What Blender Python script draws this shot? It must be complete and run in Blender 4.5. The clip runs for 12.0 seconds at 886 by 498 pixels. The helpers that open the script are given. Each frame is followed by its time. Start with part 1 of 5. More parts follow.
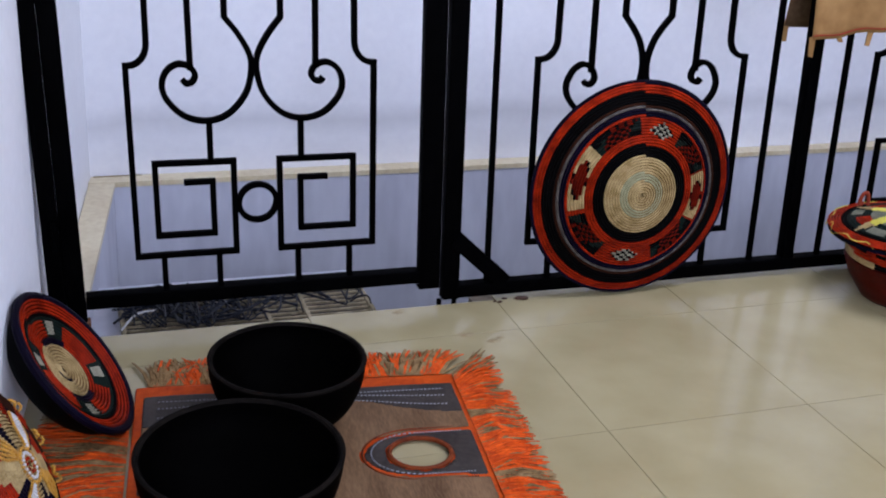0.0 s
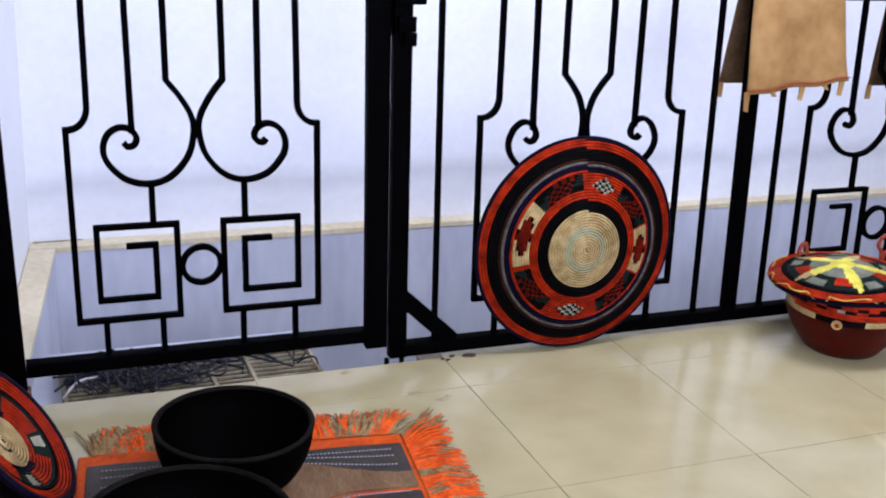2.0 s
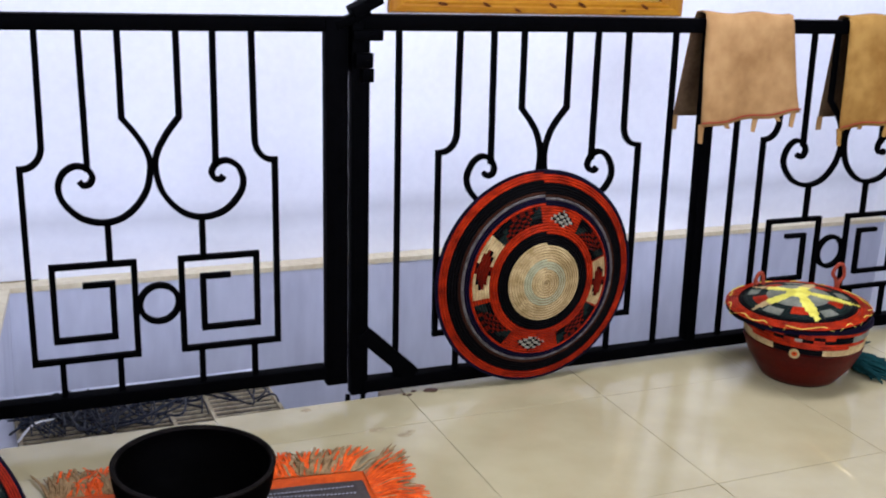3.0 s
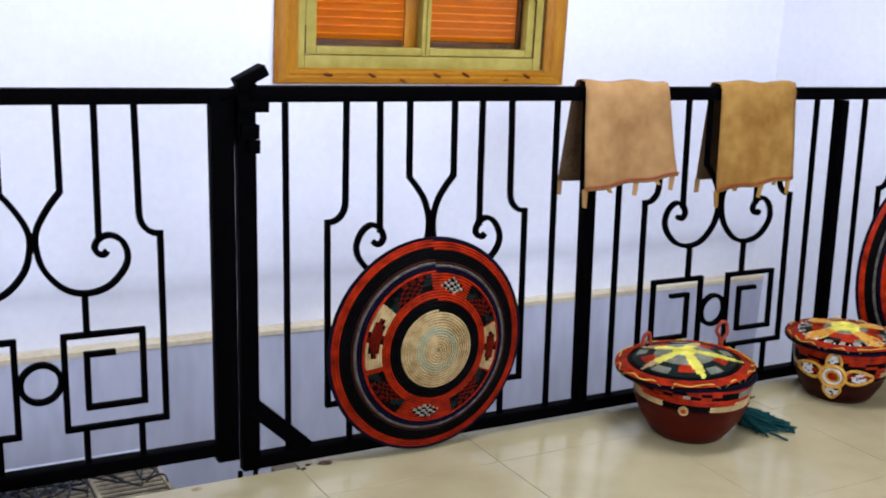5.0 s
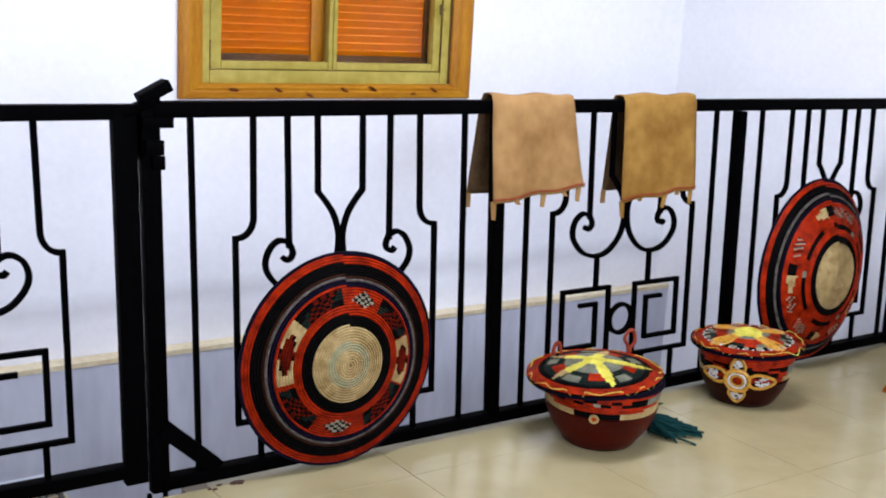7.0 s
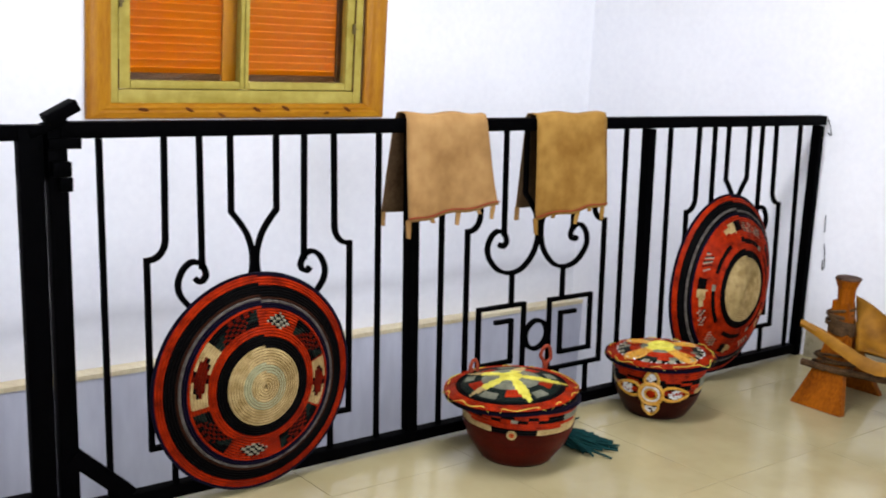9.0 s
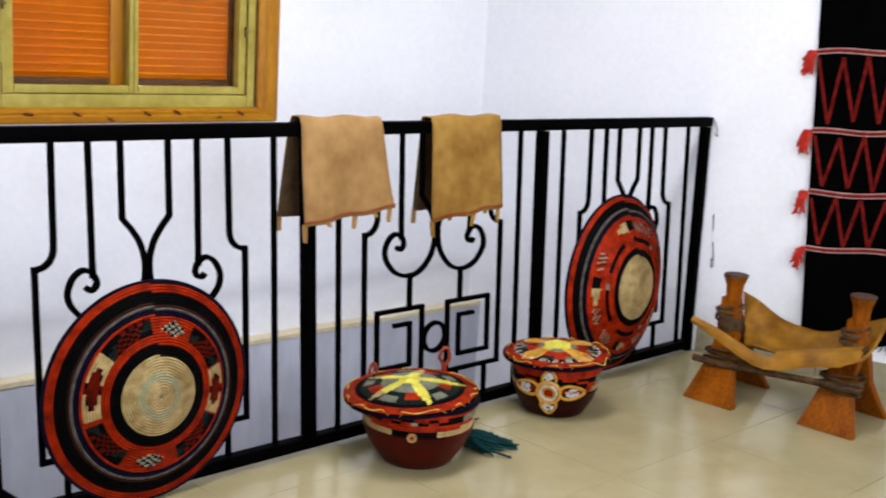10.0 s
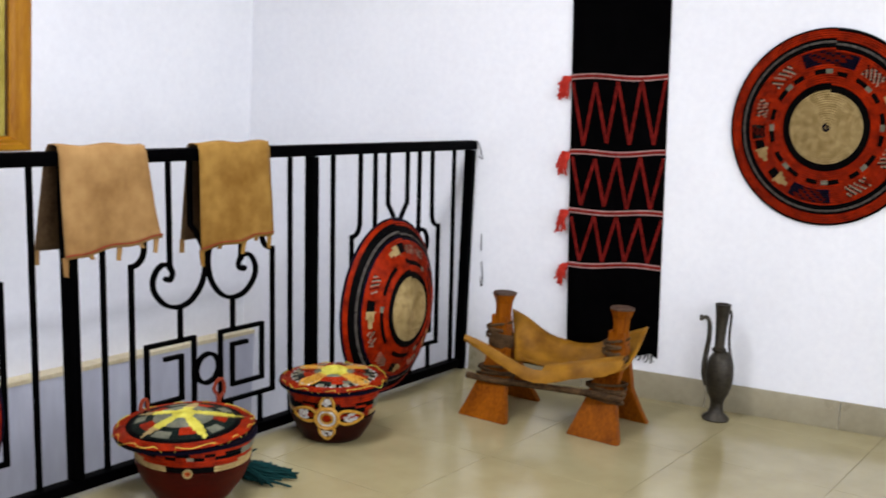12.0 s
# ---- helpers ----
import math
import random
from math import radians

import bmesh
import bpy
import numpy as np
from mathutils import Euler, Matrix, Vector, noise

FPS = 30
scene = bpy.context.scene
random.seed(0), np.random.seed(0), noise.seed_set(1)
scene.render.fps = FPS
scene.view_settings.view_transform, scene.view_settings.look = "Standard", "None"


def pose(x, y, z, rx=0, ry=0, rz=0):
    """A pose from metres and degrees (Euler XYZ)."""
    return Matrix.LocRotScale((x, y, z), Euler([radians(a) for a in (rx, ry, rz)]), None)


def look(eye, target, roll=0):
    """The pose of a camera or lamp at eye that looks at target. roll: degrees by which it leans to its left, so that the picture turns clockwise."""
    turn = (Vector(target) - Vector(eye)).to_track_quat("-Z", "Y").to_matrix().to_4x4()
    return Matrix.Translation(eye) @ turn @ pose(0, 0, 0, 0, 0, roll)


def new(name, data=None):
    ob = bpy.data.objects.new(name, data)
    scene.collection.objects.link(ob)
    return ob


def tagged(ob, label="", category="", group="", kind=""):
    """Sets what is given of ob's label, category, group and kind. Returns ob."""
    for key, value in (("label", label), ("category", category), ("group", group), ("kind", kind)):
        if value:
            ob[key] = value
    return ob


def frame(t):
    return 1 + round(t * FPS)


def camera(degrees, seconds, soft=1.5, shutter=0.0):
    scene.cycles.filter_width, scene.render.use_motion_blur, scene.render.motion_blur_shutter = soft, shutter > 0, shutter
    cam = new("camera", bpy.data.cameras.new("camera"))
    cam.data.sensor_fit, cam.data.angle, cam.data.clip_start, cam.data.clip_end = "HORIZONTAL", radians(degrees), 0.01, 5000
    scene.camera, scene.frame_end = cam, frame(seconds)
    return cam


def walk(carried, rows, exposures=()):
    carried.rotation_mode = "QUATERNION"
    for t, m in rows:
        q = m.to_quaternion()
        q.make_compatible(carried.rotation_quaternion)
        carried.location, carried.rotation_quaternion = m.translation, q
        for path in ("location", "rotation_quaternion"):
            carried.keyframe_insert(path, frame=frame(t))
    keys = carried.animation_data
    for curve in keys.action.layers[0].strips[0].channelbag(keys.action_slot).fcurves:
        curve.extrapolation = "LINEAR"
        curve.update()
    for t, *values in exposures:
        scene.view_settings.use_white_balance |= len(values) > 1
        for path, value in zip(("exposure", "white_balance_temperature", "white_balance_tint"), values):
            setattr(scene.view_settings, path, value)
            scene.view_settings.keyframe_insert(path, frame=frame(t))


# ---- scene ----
cam = camera(43.2, 12.0, soft=1.9, shutter=0.5)
EYE = (-0.4635, -2.8977, 1.4348)     # the camera turns where it stands
PATH = [
    (0, EYE, (0.1720, -1.1587, 0.6784), 3.75),
    (0.5, EYE, (0.1952, -1.1567, 0.7033), 3.80),
    (1, EYE, (0.2166, -1.1549, 0.7276), 3.80),
    (1.5, EYE, (0.2408, -1.1543, 0.7534), 3.63),
    (2, EYE, (0.2693, -1.1554, 0.7812), 3.50),
    (2.5, EYE, (0.3029, -1.1588, 0.8114), 3.46),
    (3, EYE, (0.3400, -1.1641, 0.8439), 3.30),
    (5, EYE, (0.5225, -1.2203, 0.9720), 3.18),
    (5.5, EYE, (0.5596, -1.2391, 0.9851), 3.18),
    (6, EYE, (0.5931, -1.2587, 0.9908), 3.20),
    (6.5, EYE, (0.6261, -1.2785, 0.9978), 3.23),
    (7, EYE, (0.6600, -1.3000, 1.0044), 3.21),
    (9, EYE, (0.7834, -1.3833, 1.0453), 3.31),
    (9.5, EYE, (0.8421, -1.4316, 1.0527), 3.33),
    (10, EYE, (0.9210, -1.5035, 1.0614), 3.41),
    (10.5, EYE, (0.9925, -1.5742, 1.0765), 3.49),
    (11, EYE, (1.0648, -1.6535, 1.0939), 3.62),
    (11.5, EYE, (1.1261, -1.7278, 1.1116), 3.54),
    (12, EYE, (1.1840, -1.8058, 1.1291), 3.42),
]
walk(cam, [(t, look(eye, target, roll)) for t, eye, target, roll in PATH],
     exposures=[(0, -0.06, 5740, 20), (0.5, 0.06, 5740, 20), (1.5, 0.51, 5760, 20), (3, 0.46, 5820, 20), (5, 0.36, 5900, 17), (7, 0.40, 6200, 15), (9, 0.38, 6600, 12), (11, 0.20, 6600, 12), (12, 0.15, 6640, 12)])

# ---- light ----
world = bpy.data.worlds.new("sky_world")
scene.world = world
world.use_nodes = True
wn = world.node_tree.nodes
sky = wn.new("ShaderNodeTexSky")
sky.sky_type, sky.sun_disc = "NISHITA", False
sky.sun_elevation, sky.sun_rotation = radians(42), radians(0)
world.node_tree.links.new(sky.outputs["Color"], wn["Background"].inputs["Color"])
wn["Background"].inputs["Strength"].default_value = 0.12


def area_light(name, place, target, sx, sy, power, colour):
    data = bpy.data.lights.new(name, "AREA")
    data.shape, data.size, data.size_y, data.energy, data.color = "RECTANGLE", sx, sy, power, colour
    ob = new(name, data)
    ob.matrix_world = look(place, target)
    return ob


sun = new("sun", bpy.data.lights.new("sun", "SUN"))
sun.data.energy, sun.data.angle, sun.data.color = 4.5, radians(0.5), (1.0, 0.93, 0.82)
sun.matrix_world = look((2.3, 6.3, 5.6), (1.9, 1.4, 1.5))   # outside, behind the shuttered window

TOP_LIGHT = 2.80
# daylight through the two large window openings of the wall behind the camera
area_light("daylight_a", (0.35, -4.66, 1.75), (0.8, 0, 0.9), 1.7, 1.7, 88, (0.86, 0.90, 1.0))
area_light("daylight_b", (3.05, -4.66, 1.75), (3.0, 0, 1.0), 1.7, 1.7, 40, (0.86, 0.90, 1.0))

# tube luminaire on the ceiling over the landing
area_light("ceiling_tube_light", (1.85, -0.65, TOP_LIGHT), (1.85, -0.65, 0), 1.5, 0.3, 54, (0.88, 0.91, 1.0))


# ---- materials ----
def material(name, dark, light, rough=0.6, metal=0.0, scale=6.0, fine=60.0, bump=0.15, coat=0.0, stretch=(1, 1, 1),
             vary=0.0, depth=0.01, mix=(0.35, 0.65), spec=0.5, rspread=0.1, world_space=False):
    m = bpy.data.materials.new(name)
    m.use_nodes = True
    nt = m.node_tree
    n, l = nt.nodes, nt.links
    b = n["Principled BSDF"]
    co = n.new("ShaderNodeTexCoord")
    mp = n.new("ShaderNodeMapping")
    mp.inputs["Scale"].default_value = stretch
    if world_space:
        l.new(n.new("ShaderNodeNewGeometry").outputs["Position"], mp.inputs["Vector"])
    else:
        l.new(co.outputs["Object"], mp.inputs["Vector"])
    big, small = n.new("ShaderNodeTexNoise"), n.new("ShaderNodeTexNoise")
    for tex, s, d in ((big, scale, 5), (small, fine, 4)):
        tex.inputs["Scale"].default_value, tex.inputs["Detail"].default_value = s, d
        l.new(mp.outputs["Vector"], tex.inputs["Vector"])
    add = n.new("ShaderNodeMath")
    add.operation = "MULTIPLY_ADD"
    l.new(small.outputs["Fac"], add.inputs[0])
    add.inputs[1].default_value = 0.4
    sub = n.new("ShaderNodeMath")
    sub.operation = "MULTIPLY_ADD"
    l.new(big.outputs["Fac"], sub.inputs[0])
    sub.inputs[1].default_value, sub.inputs[2].default_value = 0.6, 0.0
    l.new(sub.outputs[0], add.inputs[2])
    ramp = n.new("ShaderNodeValToRGB")
    ramp.color_ramp.elements[0].position, ramp.color_ramp.elements[1].position = mix
    ramp.color_ramp.elements[0].color, ramp.color_ramp.elements[1].color = (*dark, 1), (*light, 1)
    l.new(add.outputs[0], ramp.inputs["Fac"])
    colour = ramp.outputs["Color"]
    if vary:
        info, hsv = n.new("ShaderNodeObjectInfo"), n.new("ShaderNodeHueSaturation")
        rng = n.new("ShaderNodeMapRange")
        rng.inputs["To Min"].default_value, rng.inputs["To Max"].default_value = 1 - vary, 1 + vary
        l.new(info.outputs["Random"], rng.inputs["Value"])
        l.new(rng.outputs["Result"], hsv.inputs["Value"])
        l.new(colour, hsv.inputs["Color"])
        colour = hsv.outputs["Color"]
    l.new(colour, b.inputs["Base Color"])
    rr = n.new("ShaderNodeMapRange")
    rr.inputs["To Min"].default_value, rr.inputs["To Max"].default_value = max(0.02, rough - rspread), min(1, rough + rspread)
    l.new(big.outputs["Fac"], rr.inputs["Value"])
    l.new(rr.outputs["Result"], b.inputs["Roughness"])
    b.inputs["Metallic"].default_value = metal
    b.inputs["Specular IOR Level"].default_value = spec
    if coat:
        b.inputs["Coat Weight"].default_value, b.inputs["Coat Roughness"].default_value = coat, 0.08
    if bump:
        bp = n.new("ShaderNodeBump")
        bp.inputs["Strength"].default_value, bp.inputs["Distance"].default_value = bump, depth
        l.new(add.outputs[0], bp.inputs["Height"])
        l.new(bp.outputs["Normal"], b.inputs["Normal"])
    return m


WALL = material("white_wall_paint", (0.79, 0.80, 0.835), (0.86, 0.87, 0.895), 0.6, scale=1.6, fine=35, bump=0.08, depth=0.004)
STAIRWALL = material("grey_lilac_plaster", (0.46, 0.47, 0.545), (0.60, 0.615, 0.685), 0.7, scale=2.0, fine=11, bump=0.08, depth=0.004, stretch=(1.6, 1.6, 0.45))
LEDGE = material("cream_marble_ledge", (0.60, 0.50, 0.30), (0.76, 0.68, 0.46), 0.4, scale=5, fine=40, bump=0.05)
TILE = material("beige_polished_tile", (0.300, 0.250, 0.126), (0.375, 0.325, 0.179), 0.17, scale=1.7, fine=7, bump=0.0, vary=0.012, rspread=0.03, world_space=True)
GROUT = material("dark_grout", (0.21, 0.168, 0.1155), (0.294, 0.2415, 0.1785), 0.9, scale=8)
SKIRT = material("grey_beige_skirting_tile", (0.2621, 0.2293, 0.151), (0.332, 0.2948, 0.1991), 0.3, scale=4, fine=30, bump=0.03)
IRON = material("black_painted_iron", (0.0003, 0.0003, 0.0004), (0.0008, 0.0008, 0.001), 0.5, scale=9, fine=70, bump=0.1, depth=0.002, spec=0.008)
PINE = material("orange_varnished_pine", (0.2892, 0.1005, 0.00234), (0.466, 0.2097, 0.0078), 0.4, scale=2.5, fine=26, bump=0.08, stretch=(9, 1, 1), depth=0.003, spec=0.2)
PINE_H = material("orange_varnished_pine_rail", (0.2892, 0.1005, 0.00234), (0.466, 0.2097, 0.0078), 0.4, scale=2.5, fine=26, bump=0.08, stretch=(1, 1, 9), depth=0.003, spec=0.2)
OLIVE = material("old_olive_yellow_paint", (0.29, 0.225, 0.030), (0.47, 0.385, 0.085), 0.5, scale=4, fine=22, bump=0.08, depth=0.003, spec=0.25)
LOUVRE = material("orange_stained_louvre", (0.46, 0.118, 0.0015), (0.74, 0.27, 0.004), 0.6, scale=5, fine=40, bump=0.05, stretch=(0.4, 4, 4), spec=0.1)
RUST = material("rusty_latch_iron", (0.06, 0.04, 0.015), (0.16, 0.12, 0.04), 0.7, scale=30, fine=120, spec=0.2)
# brown wood of one stile; on rails and seams its darkness is painted shade
BROWNWOOD_SHADE = material("dark_brown_wood_and_shade", (0.045, 0.018, 0.004), (0.12, 0.05, 0.010), 0.5, scale=4, fine=30, bump=0.08, stretch=(1, 1, 5), depth=0.003, spec=0.2)
nt = LOUVRE.node_tree       # thin slats let some of the daylight through
glow, both = nt.nodes.new("ShaderNodeBsdfTranslucent"), nt.nodes.new("ShaderNodeMixShader")
glow.inputs["Color"].default_value, both.inputs["Fac"].default_value = (1.0, 0.54, 0.02, 1), 0.34
nt.links.new(nt.nodes["Principled BSDF"].outputs[0], both.inputs[1])
nt.links.new(glow.outputs[0], both.inputs[2])
nt.links.new(both.outputs[0], nt.nodes["Material Output"].inputs["Surface"])
PLASTER = material("ceiling_plaster", (0.76, 0.76, 0.76), (0.82, 0.82, 0.82), 0.8, scale=2, fine=30)

# faint grey tide mark low on the stairwell wall
BACKWALL = WALL.copy()
BACKWALL.name = "white_wall_paint_with_tide_mark"
nt = BACKWALL.node_tree
geo, sep, noi = (nt.nodes.new("ShaderNode" + k) for k in ("NewGeometry", "SeparateXYZ", "TexNoise"))
noi.inputs["Scale"].default_value, noi.inputs["Detail"].default_value = 2.2, 6
nt.links.new(geo.outputs["Position"], sep.inputs[0])
nt.links.new(geo.outputs["Position"], noi.inputs["Vector"])
wob = nt.nodes.new("ShaderNodeMath")
wob.operation, wob.inputs[1].default_value = "MULTIPLY_ADD", 0.12
nt.links.new(noi.outputs["Fac"], wob.inputs[0])
nt.links.new(sep.outputs["Z"], wob.inputs[2])
tide = nt.nodes.new("ShaderNodeValToRGB")
for el, (p, v) in zip([tide.color_ramp.elements[0], tide.color_ramp.elements[1]] + [tide.color_ramp.elements.new(0.5) for _ in range(3)], ((0.0, 0.97), (0.9, 1.0), (0.20, 0.96), (0.265, 0.82), (0.34, 1.0))):
    el.position, el.color = p, (v, v, v * 1.005, 1)
nt.links.new(wob.outputs[0], tide.inputs["Fac"])
mul = nt.nodes.new("ShaderNodeMix")
mul.data_type, mul.blend_type = "RGBA", "MULTIPLY"
mul.inputs["Factor"].default_value = 1.0
bs = nt.nodes["Principled BSDF"]
was = bs.inputs["Base Color"].links[0].from_socket
nt.links.new(was, mul.inputs["A"])
nt.links.new(tide.outputs["Color"], mul.inputs["B"])
nt.links.new(mul.outputs["Result"], bs.inputs["Base Color"])

GLASS = bpy.data.materials.new("window_glass")
GLASS.use_nodes = True
gb = GLASS.node_tree.nodes["Principled BSDF"]
gb.inputs["Transmission Weight"].default_value, gb.inputs["Roughness"].default_value = 1.0, 0.02
gb.inputs["IOR"].default_value = 1.18


# ---- mesh helpers ----
def thing(name, label, category, place=(0, 0, 0), turn=0.0, group="", kind=""):
    ob = new(name)
    ob.empty_display_size = 0.05
    ob.matrix_world = pose(*place, 0, 0, turn)
    return tagged(ob, label, category, group, kind)


def mesh_of(name, bm, mats, smooth=True):
    me = bpy.data.meshes.new(name)
    bmesh.ops.recalc_face_normals(bm, faces=bm.faces)
    bm.to_mesh(me)
    bm.free()
    for m in (mats if isinstance(mats, (list, tuple)) else [mats]):
        me.materials.append(m)
    if smooth:
        me.shade_smooth()
        me.set_sharp_from_angle(angle=radians(40))
    return me


def part(name, bm, mats, parent=None, label="", smooth=True):
    ob = new(name, mesh_of(name, bm, mats, smooth) if isinstance(bm, bmesh.types.BMesh) else bm)
    if parent:
        ob.parent = parent
    return tagged(ob, label)


def box(bm, x0, x1, y0, y1, z0, z1, bevel=0.0, m=None):
    r = bmesh.ops.create_cube(bm, size=1.0)
    for v in r["verts"]:
        v.co = Vector((x0 + (v.co.x + 0.5) * (x1 - x0), y0 + (v.co.y + 0.5) * (y1 - y0), z0 + (v.co.z + 0.5) * (z1 - z0)))
    if bevel:
        bmesh.ops.bevel(bm, geom=list({e for v in r["verts"] for e in v.link_edges}), offset=bevel, segments=2, affect="EDGES", profile=0.6)
    if m is not None:
        bm.transform(m)
    return bm


def boxed(*a, bevel=0.0, m=None):
    return box(bmesh.new(), *a, bevel=bevel, m=m)


def prism(outline, z0, z1):
    """An upright prism over an outline of (x, y)."""
    bm = bmesh.new()
    lo, hi = [bm.verts.new((x, y, z0)) for x, y in outline], [bm.verts.new((x, y, z1)) for x, y in outline]
    bm.faces.new(lo[::-1]), bm.faces.new(hi)
    for i in range(len(lo)):
        j = (i + 1) % len(lo)
        bm.faces.new((lo[i], lo[j], hi[j], hi[i]))
    return bm


def sweep(bm, pts, r, sides=6, flat=None, closed=False, taper=None):
    """A tube along pts; flat: a fixed normal for square bars that bend in one plane."""
    pts = [Vector(p) for p in pts]
    n = len(pts)
    rings = []
    up = Vector(flat) if flat else None
    for i, p in enumerate(pts):
        a = pts[(i - 1) % n] if (i > 0 or closed) else p
        b = pts[(i + 1) % n] if (i < n - 1 or closed) else p
        d1, d2 = (p - a), (b - p)
        t = ((d1.normalized() if d1.length else Vector()) + (d2.normalized() if d2.length else Vector())).normalized()
        if flat:
            nrm = Vector(flat)
        else:
            if up is None:
                up = t.orthogonal()
            nrm = (up - t * up.dot(t)).normalized()
            up = nrm
        bi = t.cross(nrm).normalized()
        c = 1.0
        if d1.length and d2.length:
            c = 1.0 / max(0.5, math.cos(d1.angle(d2) / 2))
        rr = r * (taper[i] if taper else 1.0)
        ring = []
        for k in range(sides):
            ang = 2 * math.pi * (k + 0.5) / sides
            f = rr * (math.sqrt(2) if sides == 4 else 1.0)
            ring.append(bm.verts.new(p + nrm * (f * math.cos(ang)) + bi * (f * math.sin(ang) * c)))
        rings.append(ring)
    for i in range(n if closed else n - 1):
        A, B = rings[i], rings[(i + 1) % n]
        for k in range(sides):
            bm.faces.new((A[k], A[(k + 1) % sides], B[(k + 1) % sides], B[k]))
    if not closed:
        bm.faces.new(rings[0][::-1]), bm.faces.new(rings[-1])
    return bm


def tube(pts, r, sides=6, **k):
    return sweep(bmesh.new(), pts, r, sides, **k)


def spline(ctrl, n=10):
    """Catmull-Rom points through ctrl."""
    c = [Vector(p) for p in ctrl]
    c = [c[0] * 2 - c[1]] + c + [c[-1] * 2 - c[-2]]
    out = []
    for i in range(1, len(c) - 2):
        for k in range(n):
            t = k / n
            a, b, d, e = c[i - 1:i + 3]
            out.append(0.5 * ((2 * b) + (d - a) * t + (2 * a - 5 * b + 4 * d - e) * t * t + (3 * b - a - 3 * d + e) * t ** 3))
    return out + [c[-2]]


def lathe(profile, seg=48, bm=None, close=False):
    bm = bm or bmesh.new()
    rings = []
    for r, z in profile:
        if r < 1e-5:
            rings.append([bm.verts.new((0, 0, z))])
        else:
            rings.append([bm.verts.new((r * math.cos(2 * math.pi * k / seg), r * math.sin(2 * math.pi * k / seg), z)) for k in range(seg)])
    for A, B in zip(rings, rings[1:]):
        for k in range(seg):
            j = (k + 1) % seg
            if len(A) == 1:
                bm.faces.new((A[0], B[j], B[k]))
            elif len(B) == 1:
                bm.faces.new((A[k], A[j], B[0]))
            else:
                bm.faces.new((A[k], A[j], B[j], B[k]))
    return bm


# ---- structure ----
def left_x(y):
    return -0.535 + 0.13 * y


def right_x(y):
    return 4.15 - (0.2 if y < 0 else 0.138) * y


BACK, FRONT, TOP, PIT = 1.33, -4.6, 2.9, -1.8
tagged(part("wall_left", prism([(left_x(FRONT - 0.2), FRONT - 0.2), (left_x(BACK), BACK), (left_x(BACK) - 0.2, BACK), (left_x(FRONT - 0.2) - 0.2, FRONT - 0.2)], PIT, TOP), WALL, smooth=False), "plain white painted wall beside the gate", "wall", kind="structure")
tagged(part("wall_right", prism([(right_x(FRONT - 0.2), FRONT - 0.2), (right_x(FRONT - 0.2) + 0.2, FRONT - 0.2), (4.35, 0.0), (right_x(BACK) + 0.2, BACK), (right_x(BACK), BACK), (4.15, 0.0)], PIT, TOP), WALL, smooth=False), "plain white painted wall with a skirting", "wall", kind="structure")

WX0, WX1, WZ0, WZ1 = 1.29, 2.50, 1.07, 2.25   # window opening in the back wall
bm = bmesh.new()
box(bm, -0.7, WX0, BACK, BACK + 0.25, PIT, TOP)
box(bm, WX1, 4.3, BACK, BACK + 0.25, PIT, TOP)
box(bm, WX0, WX1, BACK, BACK + 0.25, PIT, WZ0)
box(bm, WX0, WX1, BACK, BACK + 0.25, WZ1, TOP)
tagged(part("wall_back", bm, BACKWALL, smooth=False), "white painted stairwell wall with a wooden window", "wall", kind="structure")

# wall behind the camera with two window openings
bm = bmesh.new()
OPEN = [(-0.55, 1.25), (2.15, 3.95)]
xs = [-1.6, OPEN[0][0], OPEN[0][1], OPEN[1][0], OPEN[1][1], 5.5]
for i in (0, 2, 4):
    box(bm, xs[i], xs[i + 1], FRONT - 0.2, FRONT, 0, TOP)
for a, b in OPEN:
    box(bm, a, b, FRONT - 0.2, FRONT, 0, 0.85)
    box(bm, a, b, FRONT - 0.2, FRONT, 2.65, TOP)
tagged(part("wall_front", bm, WALL, smooth=False), "white painted wall with two window openings", "wall", kind="structure")
tagged(part("ceiling", prism([(-1.6, FRONT - 0.2), (5.6, FRONT - 0.2), (5.6, BACK + 0.25), (-1.6, BACK + 0.25)], TOP, TOP + 0.15), PLASTER, smooth=False), "plain white plaster ceiling", "ceiling", kind="structure")
lamp = thing("ceiling_lamp", "white ceiling lamp with two fluorescent tubes", "lamp", (1.85, -0.65, TOP))
part("housing", boxed(-0.78, 0.78, -0.16, 0.16, -0.06, 0.0, bevel=0.006), PLASTER, lamp)
for y in (-0.07, 0.07):
    part("tube", tube([(-0.74, y, -0.078), (0.74, y, -0.078)], 0.013, 12), PLASTER, lamp)
tagged(part("stairwell_floor", boxed(-0.9, 4.6, -0.2, BACK + 0.25, PIT - 0.1, PIT), STAIRWALL, smooth=False), "grey floor at the foot of the stairwell", "floor", kind="structure")

# kerb round the stairwell: lilac sides, cream top
ledge = tagged(part("stairwell_kerb", prism([(left_x(1.255) + 0.002, 1.255), (right_x(1.255) - 0.002, 1.255), (right_x(BACK) - 0.002, BACK - 0.002), (left_x(BACK) + 0.002, BACK - 0.002)], PIT, -0.02), STAIRWALL, smooth=False), "grey lilac plaster base of the stairwell wall with a cream ledge", "stairwell wall", kind="structure")
part("ledge", prism([(left_x(1.25), 1.25), (right_x(1.25) - 0.003, 1.25), (right_x(BACK) - 0.003, BACK - 0.003), (left_x(BACK) + 0.003, BACK - 0.003)], -0.02, 0.0), LEDGE, ledge, "narrow cream ledge", smooth=False)
